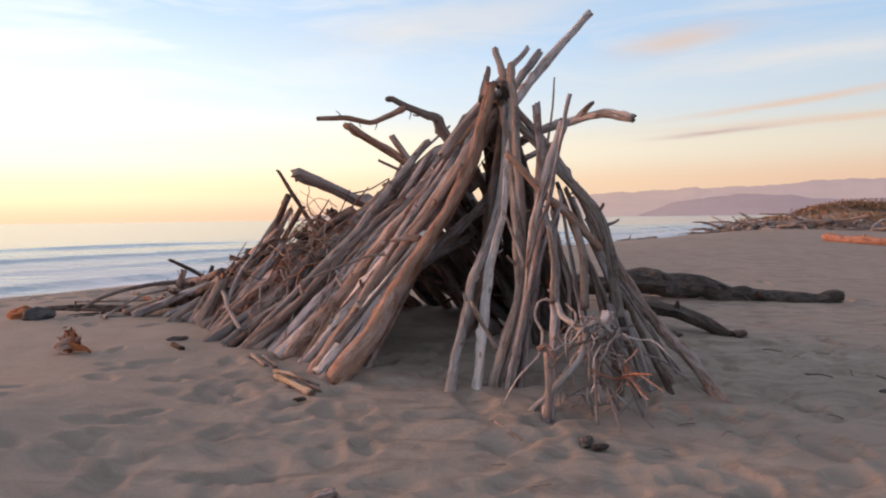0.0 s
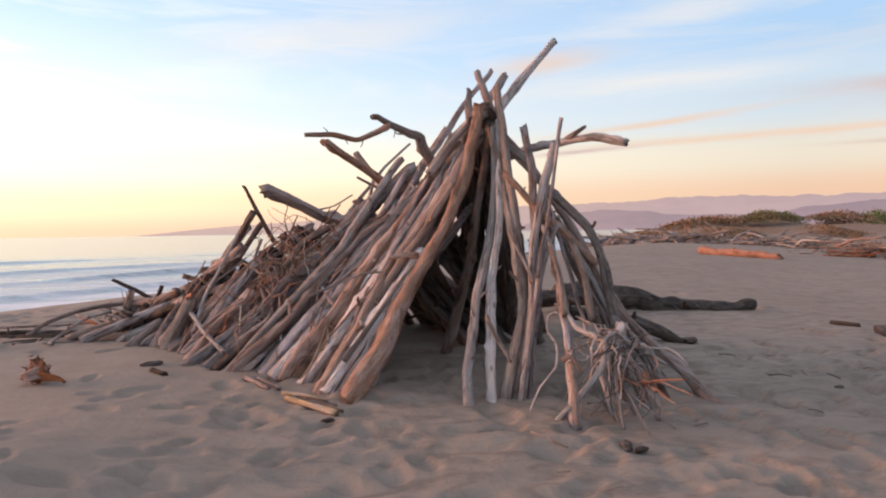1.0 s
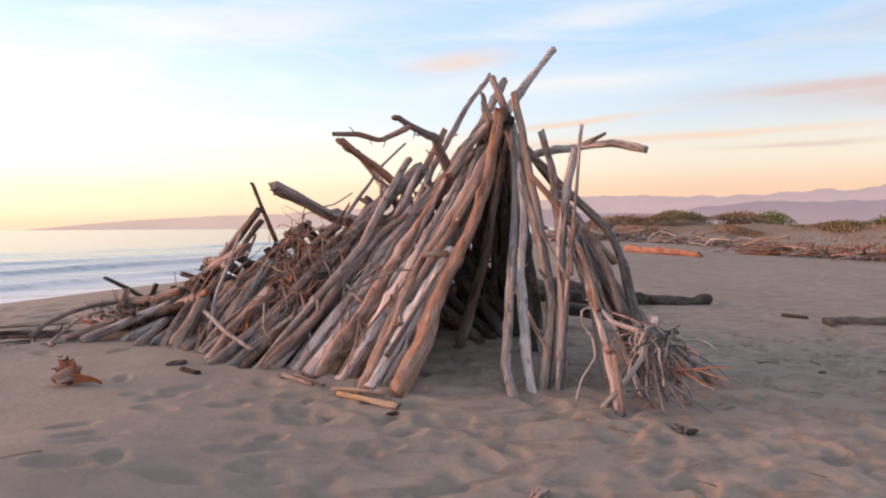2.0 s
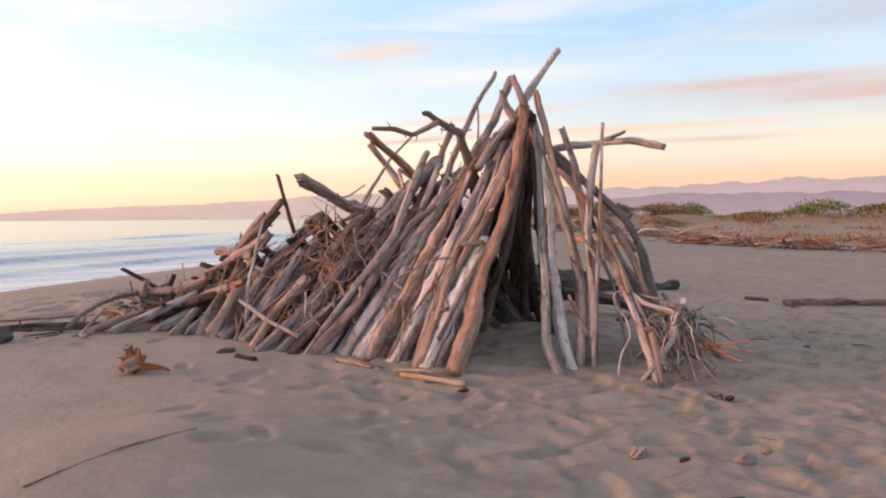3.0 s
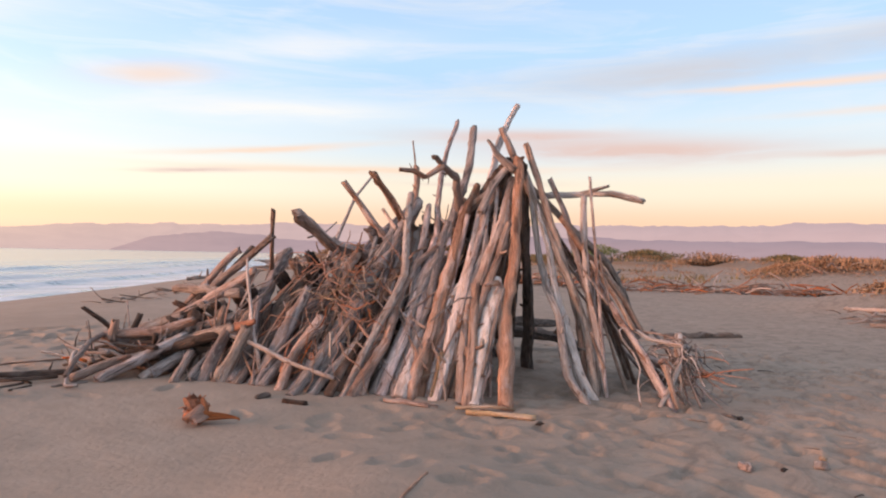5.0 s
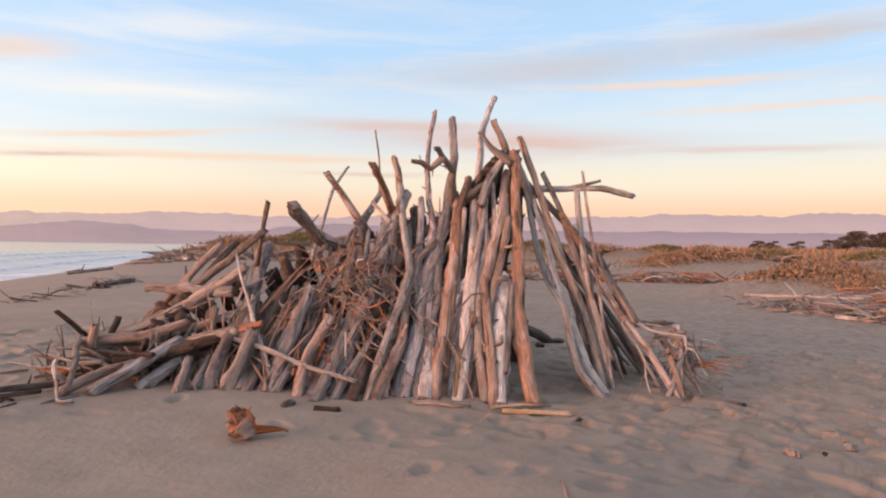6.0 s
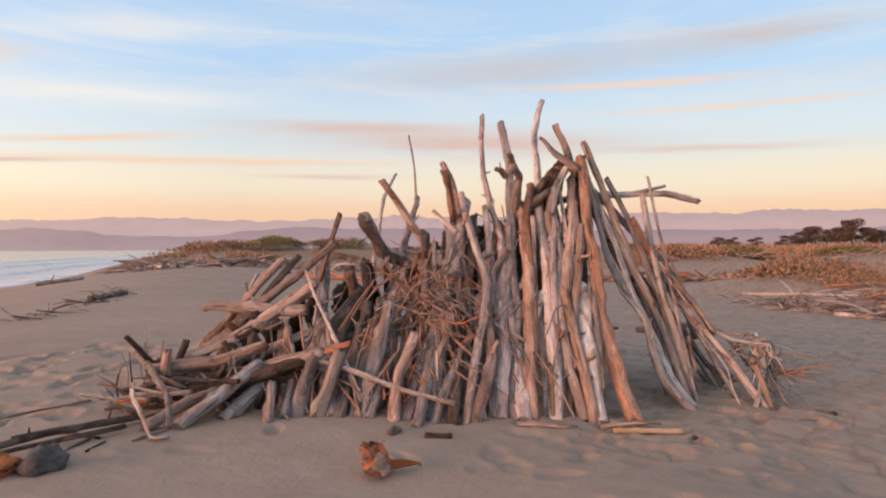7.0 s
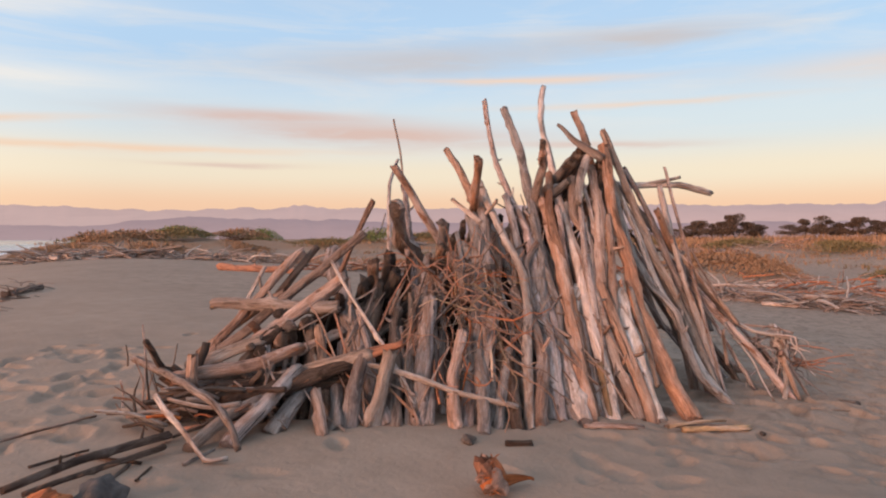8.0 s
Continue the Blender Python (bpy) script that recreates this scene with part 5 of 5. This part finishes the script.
drift("beach_litter", [(0.2, 3.1), (1.6, 3.6), (3.2, 4.6), (3.6, 6.4), (4.6, 5.2)], 0.55, 46, 0.0, 0.13, ["dark", "brown", "tan"], "small dark bits of wood trodden into the sand", 57, up=0.08)
drift("drift_line", [(46, 19), (50, 15), (54, 9), (60, 3)], 1.0, 220, 0.3, 1.7, ["rust", "orange", "tan"], "line of far driftwood at the foot of the dunes", 56)
lying((15.9, 7.55), (17.2, 4.6), 0.05, "tan", "driftwood_branch", "long pale bare branch lying on the drift heap", lift=9.0, bow=-0.06)
lying((16.1, 7.0), (15.6, 5.0), 0.05, "brown", "driftwood_branch", "dark crooked branch lying on the sand", bow=0.15)
lying((14.9, 5.0), (14.5, 4.0), 0.07, "tan", "driftwood_branch", "short thick tan log by the drift heap")
lying((17.2, 40.2), (18.6, 43.2), 0.08, "pale", "driftwood_branch", "pale bare branch propped on the drift line", lift=2.5)
lying((10.5, 41.0), (12.8, 40.8), 0.16, "brown", "driftwood_branch", "dark branch with an upright fork on the beach")
lying((1.6, 18.6), (3.2, 19.9), 0.08, "dark", "driftwood_branch", "dark weathered log lying on the slope")


# ---- dune plants and trees ----
def leafy(name, a, b):
    m, n, s = material(name)
    rnd = n.add("ShaderNodeNewGeometry").outputs["Random Per Island"]
    n.link(n.mix(rnd, a, b), s.inputs["Base Color"])
    s.inputs["Roughness"].default_value = 0.7
    s.inputs["Specular IOR Level"].default_value = 0.2
    return m


GREEN = leafy("green_dune_leaf", (0.10, 0.135, 0.045), (0.18, 0.215, 0.08))
RUSSET = leafy("russet_dune_stem", (0.20, 0.125, 0.08), (0.35, 0.235, 0.155))
OLIVE = leafy("olive_dune_leaf", (0.12, 0.11, 0.055), (0.22, 0.18, 0.10))
# cypress leaf colour is lifted to include the haze of distance
NEEDLE = leafy("dark_hazed_cypress_leaf", (0.075, 0.062, 0.056), (0.125, 0.098, 0.08))


def leaf_cloud(rng, blobs, count, size, long=2.5):
    """Small leaves scattered through and over some clumps, with gaps between: verts and faces."""
    verts, faces = [], []
    for i in range(count):
        c, r = blobs[rng.randrange(len(blobs))]
        d = Vector((rng.gauss(0, 1), rng.gauss(0, 1), rng.gauss(0, 1))).normalized()
        p = Vector(c) + Vector((d.x * r[0], d.y * r[1], d.z * r[2])) * (rng.random() ** 0.4)
        a = (d + Vector((rng.uniform(-1, 1), rng.uniform(-1, 1), rng.uniform(-0.3, 1.2)))).normalized()
        b = a.cross(Vector((rng.uniform(-1, 1), rng.uniform(-1, 1), rng.uniform(-1, 1)))).normalized()
        s = size * rng.uniform(0.6, 1.4)
        o = len(verts)
        verts += [p - b * s * 0.5, p + a * s * long * 0.5, p + b * s * 0.5, p - a * s * long * 0.5]
        faces.append((o, o + 1, o + 2, o + 3))
    return verts, faces


def shrub(x, y, w, h, mat, label, seed, count=3600):
    rng = random.Random(seed)
    blobs = []
    for i in range(9):
        a, d = rng.uniform(0, 6.28), rng.random() ** 0.5 * w * 0.36
        s = rng.uniform(0.22, 0.42)
        blobs.append(((math.cos(a) * d, math.sin(a) * d, h * rng.uniform(0.2, 0.62)), (w * s, w * s, h * s)))
    v, f = leaf_cloud(rng, blobs, count, w * 0.013)
    px, py = np.array([p.x for p in v]) + x, np.array([p.y for p in v]) + y
    rise = broad(px, py) - ground_height(x, y)
    v = [Vector((p.x, p.y, max(p.z, -0.02) * (1.15 - min(1.0, math.hypot(p.x, p.y) / (w * 0.62)) ** 2) + g)) for p, g in zip(v, rise)]
    ob = mesh_object("shrub", v, f, mat, smooth=False)
    ob.location = (x, y, ground_height(x, y) - 0.05)
    return tagged(ob, label, "shrub", "shrubs on the dunes")


for i, (x, y, w, h, m) in enumerate(((49.6, 54.6, 5.5, 1.9, "g"), (45, 53, 4, 0.6, "r"), (43, 51, 6, 1.0, "r"), (54, 50, 6, 1.0, "o"), (52, 46, 7, 1.0, "r"), (50.5, 40.5, 6.0, 1.3, "g"), (46, 43, 5, 0.6, "o"), (55, 37, 7, 0.9, "o"),
                                     (60, 33, 7, 1.0, "r"), (64, 27, 7, 0.9, "o"), (33, 53, 6, 0.8, "r"), (29, 53, 5, 0.6, "r"), (36, 51, 5, 0.9, "o"), (34, 58, 7, 1.2, "g"), (39, 55.5, 7, 1.2, "g"), (30, 57, 5, 0.9, "g"), (25, 52, 4, 0.5, "r"), (49, 17.5, 8, 1.1, "r"), (52, 14.5, 5, 1.2, "o"), (46, 20, 6, 0.8, "r"),
                                     (62, 8, 7, 0.8, "o"), (25, 7.2, 5.5, 0.8, "r"), (24, 5.2, 3.6, 0.6, "r"), (56, 21, 8, 0.8, "g"), (70, 24, 8, 1.0, "r"), (58, 0, 6, 0.8, "o"), (40, -2, 5, 0.7, "o"), (40, 66, 10, 1.2, "r"), (22, 50, 4, 0.6, "r"), (38, 46, 5, 0.7, "r"), (30, 47, 5, 0.6, "r"))):
    shrub(x, y, w, h, {"g": GREEN, "o": OLIVE, "r": RUSSET}[m], {"g": "bright green low dune shrub", "o": "dull olive dune shrub on sand", "r": "dry russet dune scrub on sand"}[m], 100 + i)


def scrub_band(name, mat, count, rng_seed, rmin, rmax, a0, a1, size, label):
    """Low dry growth scattered over the far flats."""
    rng = random.Random(rng_seed)
    verts, faces = [], []
    for i in range(count):
        a, r = radians(rng.uniform(a0, a1)), rng.uniform(rmin, rmax)
        x, y = r * math.sin(a), r * math.cos(a)
        if noise.noise((x * 0.06, y * 0.06, rng_seed)) < -0.14:
            continue
        z, w = ground_height(x, y), size * rng.uniform(0.5, 1.5)
        for j in range(22):
            c = Vector((x + rng.gauss(0, w), y + rng.gauss(0, w), z))
            lean = Vector((rng.uniform(-0.5, 0.5), rng.uniform(-0.5, 0.5), 1)) * w * rng.uniform(0.25, 0.6)
            b = Vector((rng.uniform(-1, 1), rng.uniform(-1, 1), 0)).normalized() * w * 0.10
            o = len(verts)
            verts += [c - b, c + b, c + lean]
            faces.append((o, o + 1, o + 2))
    tagged(mesh_object(name, verts, faces, mat, smooth=False), label, "dune grass", kind="stuff")


scrub_band("dune_grass", RUSSET, 2600, 61, 46, 120, 27, 112, 0.5, "dry russet growth over the low dunes")
scrub_band("dune_grass", OLIVE, 500, 62, 46, 100, 26, 110, 0.5, "dull green growth over the low dunes")
scrub_band("dune_grass", RUSSET, 1300, 63, 120, 240, 35, 115, 2.0, "dry reddish growth on the far flats")


def tree(x, y, h, w, seed):
    """A wind-shaped cypress: tapered trunk, limbs and a broken crown."""
    rng = random.Random(seed)
    z = ground_height(x, y)
    root = new("tree", None)
    root.location = (x, y, z)
    trunk = tube([(0, 0, -0.2), (rng.uniform(-0.2, 0.2), 0, h * 0.35), (rng.uniform(-0.5, 0.5), rng.uniform(-0.3, 0.3), h * 0.8)], h * 0.035, h * 0.012, sides=7, step=h * 0.1, knots=False)
    part = mesh_object("trunk", trunk[0], trunk[1], WOOD["dark"], trunk[2])
    part.parent = root
    blobs = []
    for i in range(8):
        a, f = rng.uniform(0, 6.28), rng.uniform(0.3, 0.95)
        d = w * 0.42 * rng.uniform(0.3, 1.0) * (1.15 - f * 0.6)
        end = (math.cos(a) * d, math.sin(a) * d, h * f)
        limb = tube([(0, 0, h * f * 0.7), (end[0] * 0.6, end[1] * 0.6, h * f * 0.85), end], h * 0.012, h * 0.004, sides=5, step=h * 0.2, knots=False)
        part = mesh_object("limb", limb[0], limb[1], WOOD["dark"], limb[2])
        part.parent = root
        s = rng.uniform(0.14, 0.26)
        blobs.append((end, (w * s * 1.2, w * s * 1.2, h * s * 0.7)))
    blobs.append(((0, 0, h * 0.32), (w * 0.55, w * 0.55, h * 0.32)))
    v, f = leaf_cloud(rng, blobs, 3600, h * 0.035, 2.0)
    part = mesh_object("crown", [Vector((p.x, p.y, max(p.z, 0))) for p in v], f, NEEDLE, smooth=False)
    part.parent = root
    tagged(root, "dark wind-shaped cypress tree far behind the dunes", "tree", "trees behind the dunes")


for i, (a, r, h, w) in enumerate(((82.4, 210, 4.2, 6), (83.2, 205, 5.0, 6), (84.1, 208, 6.6, 6.5), (85.0, 203, 5.6, 7), (85.8, 206, 6.4, 6), (86.6, 202, 8.2, 6.5), (87.5, 205, 6.0, 7), (88.2, 209, 5.4, 6), (77.6, 215, 3.6, 5), (78.5, 214, 3.8, 5), (80.2, 216, 3.4, 5),
                                (90.6, 200, 4.4, 7), (91.6, 203, 6.0, 6), (92.6, 198, 6.8, 7), (93.8, 202, 6.2, 6), (95.0, 199, 7.2, 7), (96.4, 204, 6.6, 7), (98.0, 200, 7.0, 7), (101, 205, 6.4, 7))):
    tree(-5 + r * math.sin(radians(a)), 4 + r * math.cos(radians(a)), 0.85 * h, w, 300 + i)
